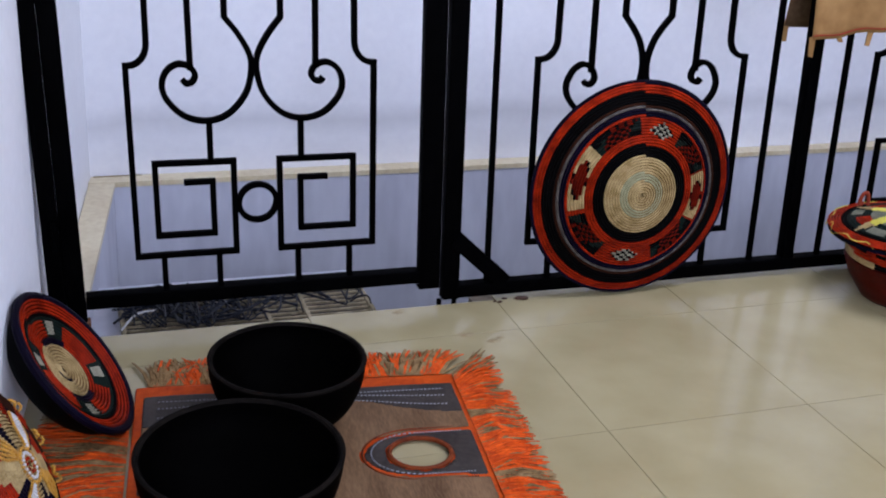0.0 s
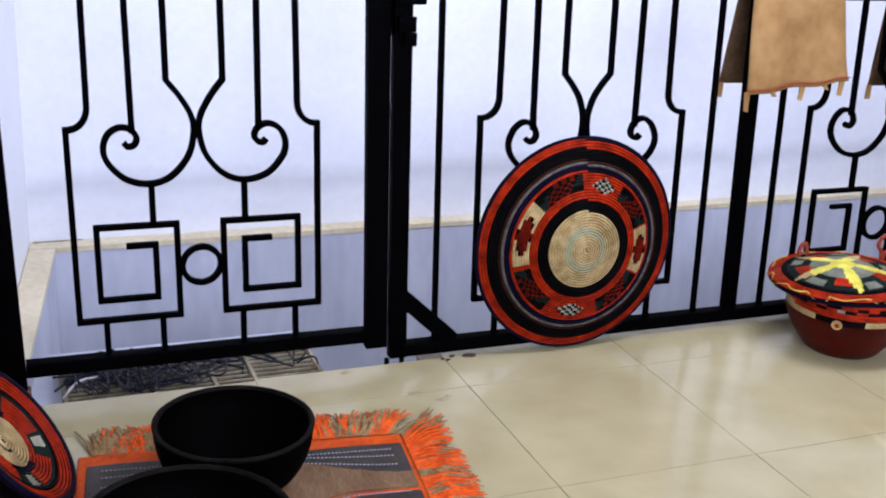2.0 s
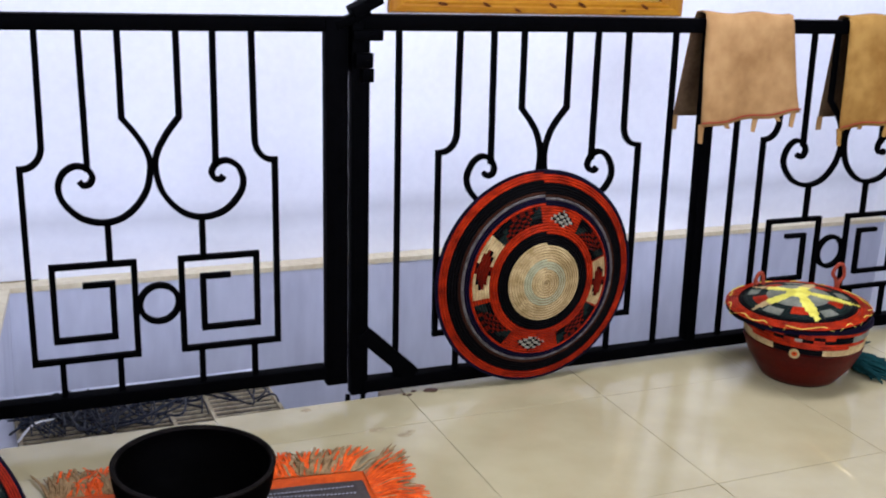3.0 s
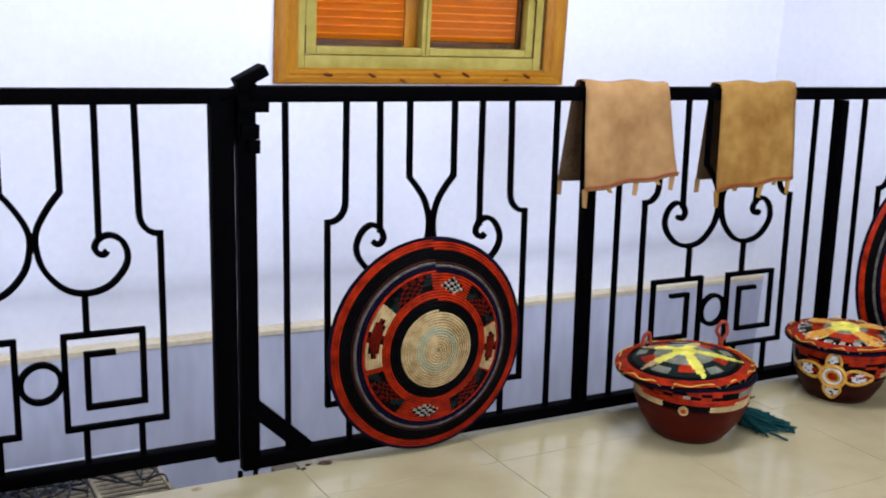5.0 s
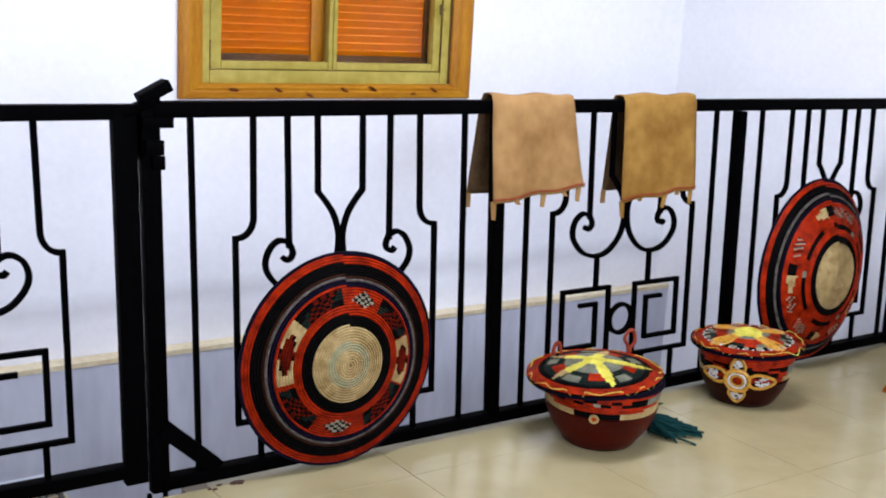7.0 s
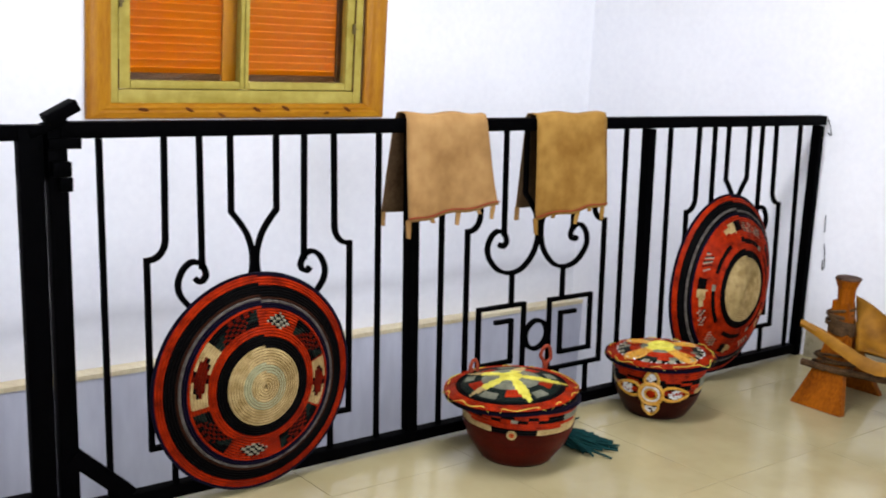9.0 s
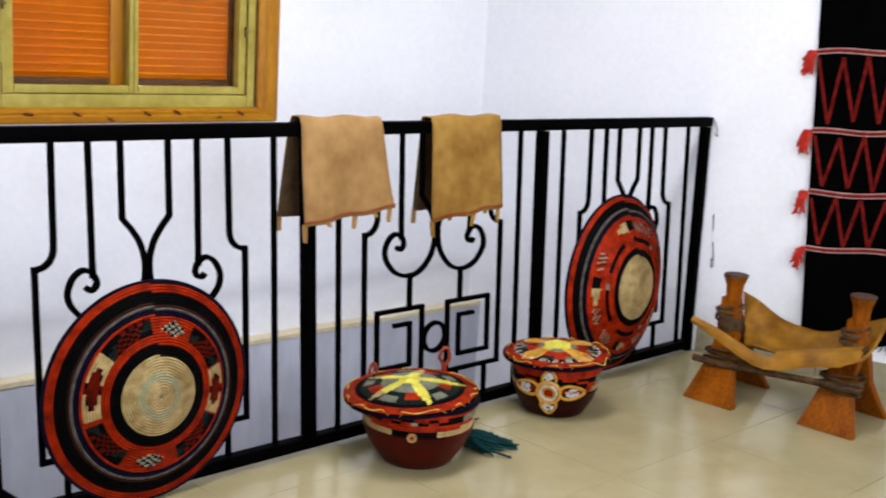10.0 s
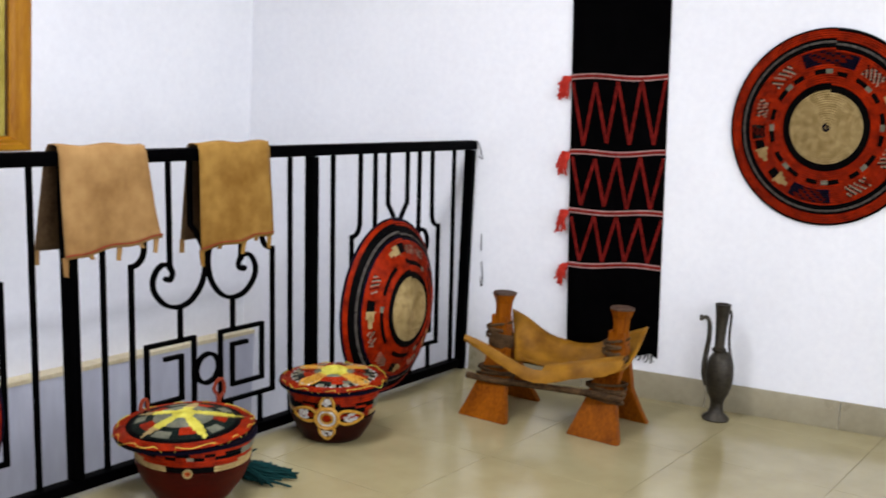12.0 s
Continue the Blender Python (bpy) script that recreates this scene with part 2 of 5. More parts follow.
sidek = tagged(part("stairwell_kerb", prism([(left_x(0.02) + 0.002, 0.02), (left_x(0.02) + 0.085, 0.02), (left_x(1.25) + 0.092, 1.25), (left_x(1.25) + 0.002, 1.25)], PIT, -0.02), STAIRWALL, smooth=False), "grey lilac plaster base below a cream ledge", "stairwell wall", kind="structure")
part("ledge", prism([(left_x(0.02) + 0.003, 0.02), (left_x(0.02) + 0.088, 0.02), (left_x(1.248) + 0.096, 1.248), (left_x(1.248) + 0.003, 1.248)], -0.02, -0.001), LEDGE, sidek, "narrow cream ledge", smooth=False)
tagged(part("stair_step", boxed(left_x(0) + 0.1, 0.45, -0.02, 0.55, -0.36, -0.116), STAIRWALL, smooth=False), "grey lilac plaster step just below the gate", "step", kind="structure")

# floor: slab and single polished tiles
slab = tagged(part("floor", prism([(left_x(FRONT) - 0.1, FRONT), (right_x(FRONT) + 0.1, FRONT), (right_x(0.03) + 0.1, 0.026), (0.70, 0.026), (0.70, -0.026), (left_x(0.03) - 0.02, -0.034)], -0.25, -0.004), [GROUT], smooth=False), "polished beige floor tiles with thin dark joints", "floor", kind="structure")

# skirting along the right wall
U = Vector((0.2, -1, 0)).normalized()      # along the right wall, towards the room
N = Vector((-1, -0.2, 0)).normalized()     # out of the right wall
W0 = Vector((4.15, 0, 0))


def on_wall(u, z, off=0.0):
    p = W0 + U * u + N * off
    return Vector((p.x, p.y, z))


WALLFRAME = Matrix(((U.x, N.x, 0, W0.x), (U.y, N.y, 0, W0.y), (0, 0, 1, 0), (0, 0, 0, 1)))
bm = bmesh.new()
for a in np.arange(0.03, 4.6, 0.585):
    box(bm, a + 0.001, a + 0.584, 0.0005, 0.011, 0.0, 0.127, bevel=0.002)
bm.transform(WALLFRAME)
tagged(part("baseboard", bm, SKIRT), "grey-beige tiled skirting along the white wall", "skirting", kind="structure")

# ---- window ----
win = thing("window_1", "orange pine window with olive sashes and louvred shutters", "window", (1.888, BACK, 1.01), kind="structure")


def wbox(name, x0, x1, y0, y1, z0, z1, mat, parent=win, bevel=0.004, label=""):
    return part(name, boxed(x0 - 1.888, x1 - 1.888, y0 - BACK, y1 - BACK, z0 - 1.01, z1 - 1.01, bevel=bevel), mat, parent, label)


# mitred trim with a moulded profile: (inward, outward of the wall)
PROFILE = ((0.0, 0.0), (0.0, 0.022), (0.006, 0.028), (0.030, 0.030), (0.040, 0.024), (0.052, 0.026), (0.062, 0.020), (0.072, 0.008), (0.072, 0.0))


def trim_board(p, q, inward, mat, scale, s0, s1):
    """One board from p to q (outer edge); s0, s1: how far its inner edge is drawn in at the ends."""
    bm = bmesh.new()
    p, q = Vector((p[0] - 1.888, 0, p[1] - 1.01)), Vector((q[0] - 1.888, 0, q[1] - 1.01))
    d = (q - p).normalized()
    n = Vector((inward[0], 0, inward[1]))
    A = [bm.verts.new(p + n * (a * scale) + d * (a * s0) + Vector((0, -o, 0))) for a, o in PROFILE]
    B = [bm.verts.new(q + n * (a * scale) - d * (a * s1) + Vector((0, -o, 0))) for a, o in PROFILE]
    for k in range(len(PROFILE) - 1):
        bm.faces.new((A[k], A[k + 1], B[k + 1], B[k]))
    bm.faces.new(A[::-1]), bm.faces.new(B)
    return part("trim", bm, mat, win, "knotty orange varnished pine trim")


SV, SH = 0.102 / 0.072, 0.062 / 0.072      # the side boards are wider than the bottom one
trim_board((1.192, 1.008), (1.192, 2.35), (1, 0), PINE, SV, SH, 1.4)
trim_board((2.592, 1.008), (2.592, 2.35), (-1, 0), PINE, SV, SH, 1.4)
trim_board((1.192, 1.008), (2.592, 1.008), (0, 1), PINE_H, SH, SV, SV)
trim_board((1.192, 2.35), (2.592, 2.35), (0, -1), PINE_H, 1.4, SV, SV)
for x, z in ((1.42, 1.045), (1.62, 1.043), (1.76, 1.025), (1.93, 1.044), (2.07, 1.05), (2.28, 1.03), (2.39, 1.045)):
    bm = bmesh.new()
    bmesh.ops.create_uvsphere(bm, u_segments=10, v_segments=6, radius=0.012)
    bm.transform(Matrix.Translation((x - 1.888, -0.0285, z - 1.01)) @ Matrix.Rotation(0.5 * math.sin(40 * x), 4, "Y") @ Matrix.Diagonal((2.0, 0.12, 0.6, 1)))
    part("knot", bm, material("dark_pine_knot", (0.05, 0.012, 0.002), (0.14, 0.040, 0.006), 0.6, scale=40, spec=0.1) if "dark_pine_knot" not in bpy.data.materials else bpy.data.materials["dark_pine_knot"], win)
# fixed olive frame and the two sashes
for a in ((1.292, 1.327, 1.068, 2.25), (2.438, 2.478, 1.068, 2.25), (1.328, 2.437, 1.068, 1.122), (1.328, 2.437, 2.2, 2.25)):
    wbox("frame", a[0], a[1], BACK + 0.0, BACK + 0.07, a[2], a[3], OLIVE, label="old olive-yellow painted frame")
for x0, x1 in ((1.331, 1.884), (1.887, 2.434)):
    first = 0.048 if x0 < 1.5 else 0.019
    sash = wbox("sash", x0, x0 + first, BACK + 0.006, BACK + 0.05, 1.126, 2.198, OLIVE, label="olive-yellow painted sash")
    s = 0.019 if x0 < 1.5 else 0.038
    wbox("stile", x1 - s, x1, BACK + 0.006, BACK + 0.05, 1.126, 2.198, OLIVE, sash)
    wbox("bottom_rail", x0 + first + 0.001, x1 - s - 0.001, BACK + 0.006, BACK + 0.05, 1.126, 1.158, OLIVE, sash)
    wbox("top_rail", x0 + first + 0.001, x1 - s - 0.001, BACK + 0.012, BACK + 0.05, 2.15, 2.198, OLIVE, sash)
    pane = wbox("pane", x0 + first - 0.002, x1 - s + 0.002, BACK + 0.028, BACK + 0.032, 1.15, 2.152, GLASS, sash, bevel=0, label="slightly dusty clear glass pane")
    pane.visible_shadow = False
# louvred shutters behind the glass
for x0, x1 in ((1.385, 1.905), (1.935, 2.47)):
    shut = wbox("shutter", x0, x0 + 0.02, BACK + 0.094, BACK + 0.135, 1.08, 2.24, LOUVRE, label="orange wooden louvred shutter, closed")
    wide = 0.085 if x0 < 1.5 else 0.075
    wbox("stile", x1 - wide, x1, BACK + 0.084, BACK + 0.099, 1.08, 2.24, PINE if x0 < 1.5 else BROWNWOOD_SHADE, shut)
    # shade below the slats put into the rail's dark brown
    wbox("bottom_rail", x0 + 0.021, x1 - wide - 0.001, BACK + 0.094, BACK + 0.135, 1.08, 1.183, BROWNWOOD_SHADE, shut)
    slat = boxed(x0 + 0.018 - 1.888, x1 - wide + 0.04 - 1.888, -0.0245, 0.0245, -0.003, 0.003, bevel=0.001)
    bmesh.ops.rotate(slat, verts=slat.verts, cent=(0, 0, 0), matrix=Matrix.Rotation(radians(-42), 3, "X"))
    me = mesh_of("slat", slat, LOUVRE)
    k = 0
    while 1.19 + 0.0325 * k < 2.2:
        ob = part("slat", me, None, shut)
        ob.location = (0, 0.1190, 1.19 + 0.0325 * k - 1.01)
        k += 1
for x, z in ((1.338, 1.46), (2.428, 1.40)):
    wbox("latch", x - 0.005, x + 0.005, BACK - 0.006, BACK + 0.006, z - 0.022, z + 0.022, RUST, bevel=0.002, label="small rusty latch")
    wbox("latch", x - 0.011, x + 0.011, BACK - 0.009, BACK - 0.0065, z - 0.004, z + 0.004, RUST, bevel=0.001)
# dark strips as painted shade in the gaps between trim, frame and sash
for a in ((2.480, 2.489, 1.071, 2.25), (1.3275, 1.3305, 1.124, 1.24), (1.300, 1.345, 1.0685, 1.0705), (2.4345, 2.4375, 1.124, 2.2)):
    wbox("seam", a[0], a[1], BACK - 0.002, BACK + 0.004, a[2], a[3], BROWNWOOD_SHADE, bevel=0, label="dark strip painted as the shade in an open joint")


# ---- railing and gate ----
BAR = 0.0075


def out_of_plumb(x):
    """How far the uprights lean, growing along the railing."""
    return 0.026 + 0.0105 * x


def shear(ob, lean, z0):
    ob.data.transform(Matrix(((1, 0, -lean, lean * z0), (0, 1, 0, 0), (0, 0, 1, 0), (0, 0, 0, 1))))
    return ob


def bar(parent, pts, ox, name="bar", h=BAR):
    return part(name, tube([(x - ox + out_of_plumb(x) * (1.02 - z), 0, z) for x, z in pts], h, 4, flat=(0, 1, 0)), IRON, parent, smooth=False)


def rbox(parent, name, x0, x1, y0, y1, z0, z1, ox, label="", bevel=0.003):
    return part(name, boxed(x0 - ox, x1 - ox, y0, y1, z0, z1, bevel=bevel), IRON, parent, label)


def ironwork(parent, xc, ox, k, zb, zk, legs, top=1.095, drop=0.0):
    """One ornamental panel: shouldered outline, two scrolls and two key squares with a ring. k: width, zb: outline foot, zk: key's top."""
    hi = zk - zb
    for s in (-1, 1):
        X = lambda a: xc + s * a * k
        sh = [(X(0.281), top)] + [(X(0.284), 0.80)] + [(X(0.284 + 0.052 * (1 - math.cos(q))), 0.80 - 0.058 * math.sin(q)) for q in np.linspace(0.2, 1.57, 6)] + [(X(0.341), 0.742), (X(0.341), zb), (X(0.065), zb), (X(0.065), zk), (X(0.281), zk), (X(0.281), zb + 0.22 * hi), (X(0.125), zb + 0.22 * hi), (X(0.125), zb + 0.79 * hi), (X(0.204), zb + 0.79 * hi)]
        bar(parent, sh, ox, "outline_bar")
        loop = spline([(X(0.076), 0, 0.866), (X(0.043), 0, 0.825), (X(0.014), 0, 0.775), (X(0.007), 0, 0.73), (X(0.024), 0, 0.665), (X(0.072), 0, 0.611), (X(0.130), 0, 0.592), (X(0.192), 0, 0.606), (X(0.236), 0, 0.648), (X(0.249), 0, 0.688), (X(0.236), 0, 0.726), (X(0.205), 0, 0.745), (X(0.174), 0, 0.738), (X(0.160), 0, 0.716), (X(0.168), 0, 0.698), (X(0.184), 0, 0.694), (X(0.194), 0, 0.704)], 6)
        pts = [(X(0.076), top)] + [(p.x, p.z - drop * min(1.0, max(0.0, (0.80 - p.z) / 0.08))) for p in loop]
        bar(parent, pts, ox, "scroll")
        bar(parent, [(X(0.174), top), (X(0.172), 0.730 - drop)], ox, "stem")
        bar(parent, [(X(0.128), 0.592 - drop), (X(0.128), zk)], ox, "stem")
        for a in (0.115, 0.27):
            bar(parent, [(X(a), zb), (X(a), legs)], ox, "leg")
    r = 0.054 * k
    zc = zb + 0.535 * hi
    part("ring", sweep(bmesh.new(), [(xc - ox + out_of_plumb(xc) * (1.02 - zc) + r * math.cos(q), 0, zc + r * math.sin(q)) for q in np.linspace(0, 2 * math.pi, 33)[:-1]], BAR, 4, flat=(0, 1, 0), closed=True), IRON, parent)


D = 0.021
OX = 2.37
rail = thing("railing", "black painted iron railing with scrolls and key squares", "railing", (OX, 0, 0))
rbox(rail, "top_rail", 0.60, 4.125, -0.022, 0.022, 1.092, 1.135, OX)
rbox(rail, "bottom_rail", 0.632, 4.085, -0.022, 0.022, 0.018, 0.058, OX)
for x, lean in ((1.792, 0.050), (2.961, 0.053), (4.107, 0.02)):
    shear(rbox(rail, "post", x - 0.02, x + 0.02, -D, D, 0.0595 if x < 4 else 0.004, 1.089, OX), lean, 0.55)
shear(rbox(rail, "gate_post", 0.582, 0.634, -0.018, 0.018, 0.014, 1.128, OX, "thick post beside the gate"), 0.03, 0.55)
for x in (0.585, 0.633):
    rbox(rail, "foot", x, x + 0.012, -0.012, 0.0, -0.03, 0.0175 if x > 0.6 else 0.013, OX, bevel=0)
bar(rail, [(0.600, 0.212), (0.762, 0.058)], OX, "brace", 0.024)
for xc, k, drop in ((1.180, 1.004, 0.028), (2.360, 1.010, 0.017), (3.514, 0.945, 0.015)):
    ironwork(rail, xc, OX, k, 0.178, 0.452, 0.058, drop=drop)
for x in (0.711, 1.634, 1.900, 2.806, 3.067, 3.960):
    bar(rail, [(x, 0.0585), (x, 1.0895)], OX)

GX = 0.022
gate = thing("gate", "black painted iron gate, closed, hung clear of the floor", "gate", (GX, 0, 0))
rbox(gate, "top_rail", -0.454, 0.489, -0.02, 0.02, 1.088, 1.128, GX)
rbox(gate, "bottom_rail", -0.424, 0.520, -0.022, 0.022, 0.078, 0.116, GX)
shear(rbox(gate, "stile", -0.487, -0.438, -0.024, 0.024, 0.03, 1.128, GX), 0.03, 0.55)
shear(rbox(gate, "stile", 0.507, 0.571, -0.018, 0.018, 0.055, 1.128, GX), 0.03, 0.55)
ironwork(gate, 0.0258, GX, 0.955, 0.216, 0.478, 0.1165, 1.0885)
rbox(gate, "lock_plate", 0.536, 0.578, 0.0185, 0.024, 0.975, 1.12, GX)
rbox(gate, "lock_plate", 0.556, 0.590, 0.0185, 0.024, 0.056, 0.215, GX)
# hinge-side wall post
hp = thing("hinge_post", "black iron post fixed to the white wall", "post", (-0.515, 0, 0))
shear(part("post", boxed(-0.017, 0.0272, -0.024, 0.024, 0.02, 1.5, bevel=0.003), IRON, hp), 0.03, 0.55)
for z in (0.3, 0.95):
    bm = bmesh.new()
    bmesh.ops.create_cone(bm, cap_ends=True, segments=12, radius1=0.01, radius2=0.01, depth=0.09)
    bm.transform(Matrix.Translation((0.022, -0.03, z)))
    part("hinge", bm, IRON, hp)
part("hinge_plate", boxed(0.010, 0.046, 0.0245, 0.030, 0.03, 0.28), IRON, hp)
# latch on top of the gate
latch = thing("gate_latch", "black iron slide latch on the gate's top corner", "latch", (0.59, -0.03, 1.08))
part("bolt_box", boxed(-0.045, 0.045, -0.028, 0.028, -0.016, 0.016, bevel=0.004, m=Matrix.Translation((0.014, 0.025, 0.080)) @ Matrix.Rotation(radians(-28), 4, "Y")), IRON, latch)
part("wedge", boxed(-0.075, 0.03, -0.02, 0.02, -0.012, 0.012, bevel=0.004, m=Matrix.Translation((0.0, 0.028, 0.050)) @ Matrix.Rotation(radians(-20), 4, "Y")), IRON, latch)
part("slide", boxed(-0.03, 0.056, -0.016, 0.004, -0.012, 0.016, bevel=0.003), IRON, latch)
part("keeper", boxed(-0.02, 0.031, -0.014, 0.004, -0.085, -0.045, bevel=0.004), IRON, latch)
part("lug", boxed(0.0, 0.035, -0.012, 0.003, -0.125, -0.087, bevel=0.004), IRON, latch)

# ---- woven and leather materials ----
STRAW = material("golden_straw_coil", (0.2046, 0.136, 0.04569), (0.462, 0.34, 0.1518), 0.6, scale=30, fine=260, bump=0.35, depth=0.002, spec=0.1)
STRAW_G = material("faded_green_straw", (0.21, 0.21, 0.112), (0.322, 0.315, 0.182), 0.6, scale=30, fine=260, bump=0.35, depth=0.002, spec=0.1)
RED = material("orange_red_fibre", (0.09174, 0.003948, 0.0002092), (0.3895, 0.0219, 0.001), 0.5, scale=25, fine=260, bump=0.35, depth=0.002, spec=0.06)
BLACK = material("black_fibre", (0.00064, 0.00056, 0.00056), (0.0024, 0.002, 0.002), 0.6, scale=25, fine=260, bump=0.35, depth=0.002, spec=0.03)
PURPLE = material("dark_purple_fibre", (0.00168, 0.00105, 0.00432), (0.00462, 0.00294, 0.0108), 0.55, scale=25, fine=260, bump=0.35, depth=0.002, spec=0.04)
BROWN = material("brown_fibre", (0.012, 0.0036, 0.0018), (0.033, 0.0108, 0.0048), 0.55, scale=25, fine=260, bump=0.35, depth=0.002, spec=0.04)
WHITE = material("off_white_fibre", (0.1569, 0.1477, 0.1015), (0.312, 0.294, 0.209), 0.6, scale=25, fine=260, bump=0.3, depth=0.002, spec=0.08)
GREEN = material("bottle_green_fibre", (0.0021, 0.0049, 0.0035), (0.0063, 0.0126, 0.0091), 0.55, scale=25, fine=260, bump=0.35, depth=0.002, spec=0.06)
SAGE = material("sage_fibre", (0.08108, 0.08585, 0.05723), (0.1984, 0.1984, 0.1426), 0.6, scale=25, fine=260, bump=0.3, depth=0.002, spec=0.08)
GREY = material("grey_brown_fibre", (0.030, 0.024, 0.020), (0.125, 0.110, 0.095), 0.6, scale=60, fine=260, bump=0.3, depth=0.002, spec=0.08)
YELLOW = material("yellow_fibre", (0.42, 0.36, 0.035), (0.68, 0.63, 0.11), 0.5, scale=25, fine=260, bump=0.3, depth=0.002, spec=0.1)
GOLD = material("gold_beads", (0.3077, 0.1329, 0.009231), (0.624, 0.324, 0.03), 0.3, scale=60, fine=300, bump=0.2, depth=0.001)
BEAD = material("white_beads", (0.465, 0.45, 0.435), (0.6, 0.585, 0.57), 0.25, scale=60, fine=300, bump=0.1)
# groove colours hold the shade and dirt between coils; dark red also patterns
STRAW_D = material("groove_shade_and_dirt_straw", (0.0992, 0.0589, 0.0186), (0.186, 0.1178, 0.0465), 0.7, scale=30, fine=260, bump=0.3, depth=0.002, spec=0.05)
RED_D = material("dark_red_and_groove_shade_fibre", (0.03932, 0.001965, 0.0003571), (0.1101, 0.0055, 0.001), 0.7, scale=30, fine=260, bump=0.3, depth=0.002, spec=0.04)
FIBRE = [STRAW, RED, BLACK, PURPLE, BROWN, WHITE, GREEN, STRAW_G, SAGE, YELLOW, STRAW_D, RED_D, GOLD, GREY]
S_, R_, K_, P_, B_, W_, G_, F_, A_, Y_, D_, M_, O_, N_ = range(14)
MAROON = material("dark_maroon_leather", (0.026, 0.0011, 0.0005), (0.064, 0.0034, 0.001), 0.4, scale=7, fine=90, bump=0.12, depth=0.003, spec=0.1)
MAROON_D = material("blackish_maroon_leather", (0.009, 0.0007, 0.0005), (0.026, 0.0018, 0.001), 0.4, scale=7, fine=90, bump=0.12, depth=0.003, spec=0.1)
HIDE = material("tan_hide", (0.185, 0.095, 0.029), (0.315, 0.182, 0.069), 0.7, scale=5.5, fine=16, bump=0.25, depth=0.006, mix=(0.36, 0.62), spec=0.1)
HIDE_G = material("golden_tan_hide", (0.155, 0.070, 0.009), (0.285, 0.160, 0.037), 0.7, scale=5.0, fine=16, bump=0.25, depth=0.006, mix=(0.37, 0.62), spec=0.1)
HIDE_IN = material("rough_hide_back", (0.063, 0.035, 0.0175), (0.112, 0.07, 0.035), 0.8, scale=12, fine=80, bump=0.2, spec=0.1)
SEAT = material("worn_mustard_leather", (0.125, 0.047, 0.0022), (0.345, 0.157, 0.0108), 0.5, scale=5, fine=16, bump=0.12, depth=0.004, spec=0.15)
TEAK = material("reddish_varnished_wood", (0.085, 0.0165, 0.0004), (0.30, 0.082, 0.0022), 0.38, scale=2.4, fine=40, bump=0.08, stretch=(3, 3, 0.5), depth=0.003, spec=0.1)
TEAK_D = material("dark_end_grain", (0.035, 0.0175, 0.0105), (0.098, 0.056, 0.035), 0.7, scale=12, fine=80, spec=0.15)
RAWHIDE = material("grey_brown_rawhide", (0.016, 0.008, 0.003), (0.11, 0.060, 0.026), 0.75, scale=20, fine=120, bump=0.4, spec=0.1)
CORD_RED = material("rust_leather_cord", (0.156, 0.02, 0.008), (0.252, 0.045, 0.02), 0.5, scale=30, fine=150, bump=0.2, spec=0.1)
TEAL = material("dark_teal_wool", (0.001667, 0.01458, 0.01458), (0.006, 0.0375, 0.036), 0.8, scale=20, fine=150, spec=0.05)
BURNT = material("blackened_wood", (0.0003, 0.00025, 0.00025), (0.0009, 0.00075, 0.0007), 0.6, scale=6, fine=60, bump=0.25, depth=0.003, stretch=(1, 1, 3), spec=0.008)
WORN = material("worn_dark_wood_rim", (0.002, 0.0016, 0.0013), (0.0095, 0.0076, 0.006), 0.65, scale=12, fine=80, bump=0.25, spec=0.02)
ORANGE = material("orange_dyed_leather", (0.3046, 0.03291, 0.001538), (0.576, 0.08199, 0.004), 0.6, scale=8, fine=70, bump=0.2, depth=0.003, spec=0.12)
PIPING = material("brown_leather_piping", (0.085, 0.016, 0.004), (0.20, 0.042, 0.010), 0.6, scale=20, fine=90, spec=0.1)
FRINGE_T = material("natural_tan_fringe", (0.12, 0.066, 0.022), (0.29, 0.185, 0.080), 0.7, scale=30, fine=120, spec=0.1)
FRINGE_O = material("orange_fringe", (0.37, 0.03655, 0.001538), (0.7215, 0.099, 0.005), 0.6, scale=30, fine=120, spec=0.1)
CHAR = material("charcoal_leather", (0.024, 0.019, 0.016), (0.056, 0.046, 0.039), 0.5, scale=9, fine=80, bump=0.25, depth=0.003, spec=0.15)
RUGTAN = material("brown_tan_leather", (0.085, 0.045, 0.020), (0.205, 0.122, 0.060), 0.6, scale=4, stretch=(3, 0.6, 1), fine=70, bump=0.2, depth=0.003, spec=0.12)
THREAD = material("grey_stitching", (0.175, 0.175, 0.189), (0.28, 0.28, 0.294), 0.7, scale=50, spec=0.1)
BRONZE = material("tarnished_bronze", (0.0144, 0.0119, 0.007917), (0.05544, 0.04655, 0.03234), 0.45, metal=0.6, scale=14, fine=90, bump=0.3, depth=0.003)
CLOTH = material("black_woven_cloth", (0.0005, 0.0005, 0.0006), (0.0014, 0.0012, 0.0014), 0.9, scale=10, fine=300, bump=0.3, depth=0.002, spec=0.01)
CLOTH_R = material("dark_red_thread", (0.12, 0.0072, 0.006), (0.2736, 0.0216, 0.01584), 0.8, scale=40, fine=300, bump=0.3, spec=0.05)
CLOTH_P = material("pale_pink_thread", (0.3091, 0.1669, 0.1484), (0.4896, 0.34, 0.3128), 0.8, scale=40, fine=300, spec=0.05)
ZIG = material("faded_red_thread", (0.05007, 0.002862, 0.002146), (0.1767, 0.01116, 0.00837), 0.8, scale=40, fine=300, bump=0.3, spec=0.04)
TASSEL_R = material("bright_red_tassel", (0.3125, 0.015, 0.01), (0.54, 0.048, 0.03), 0.8, scale=40, spec=0.06)
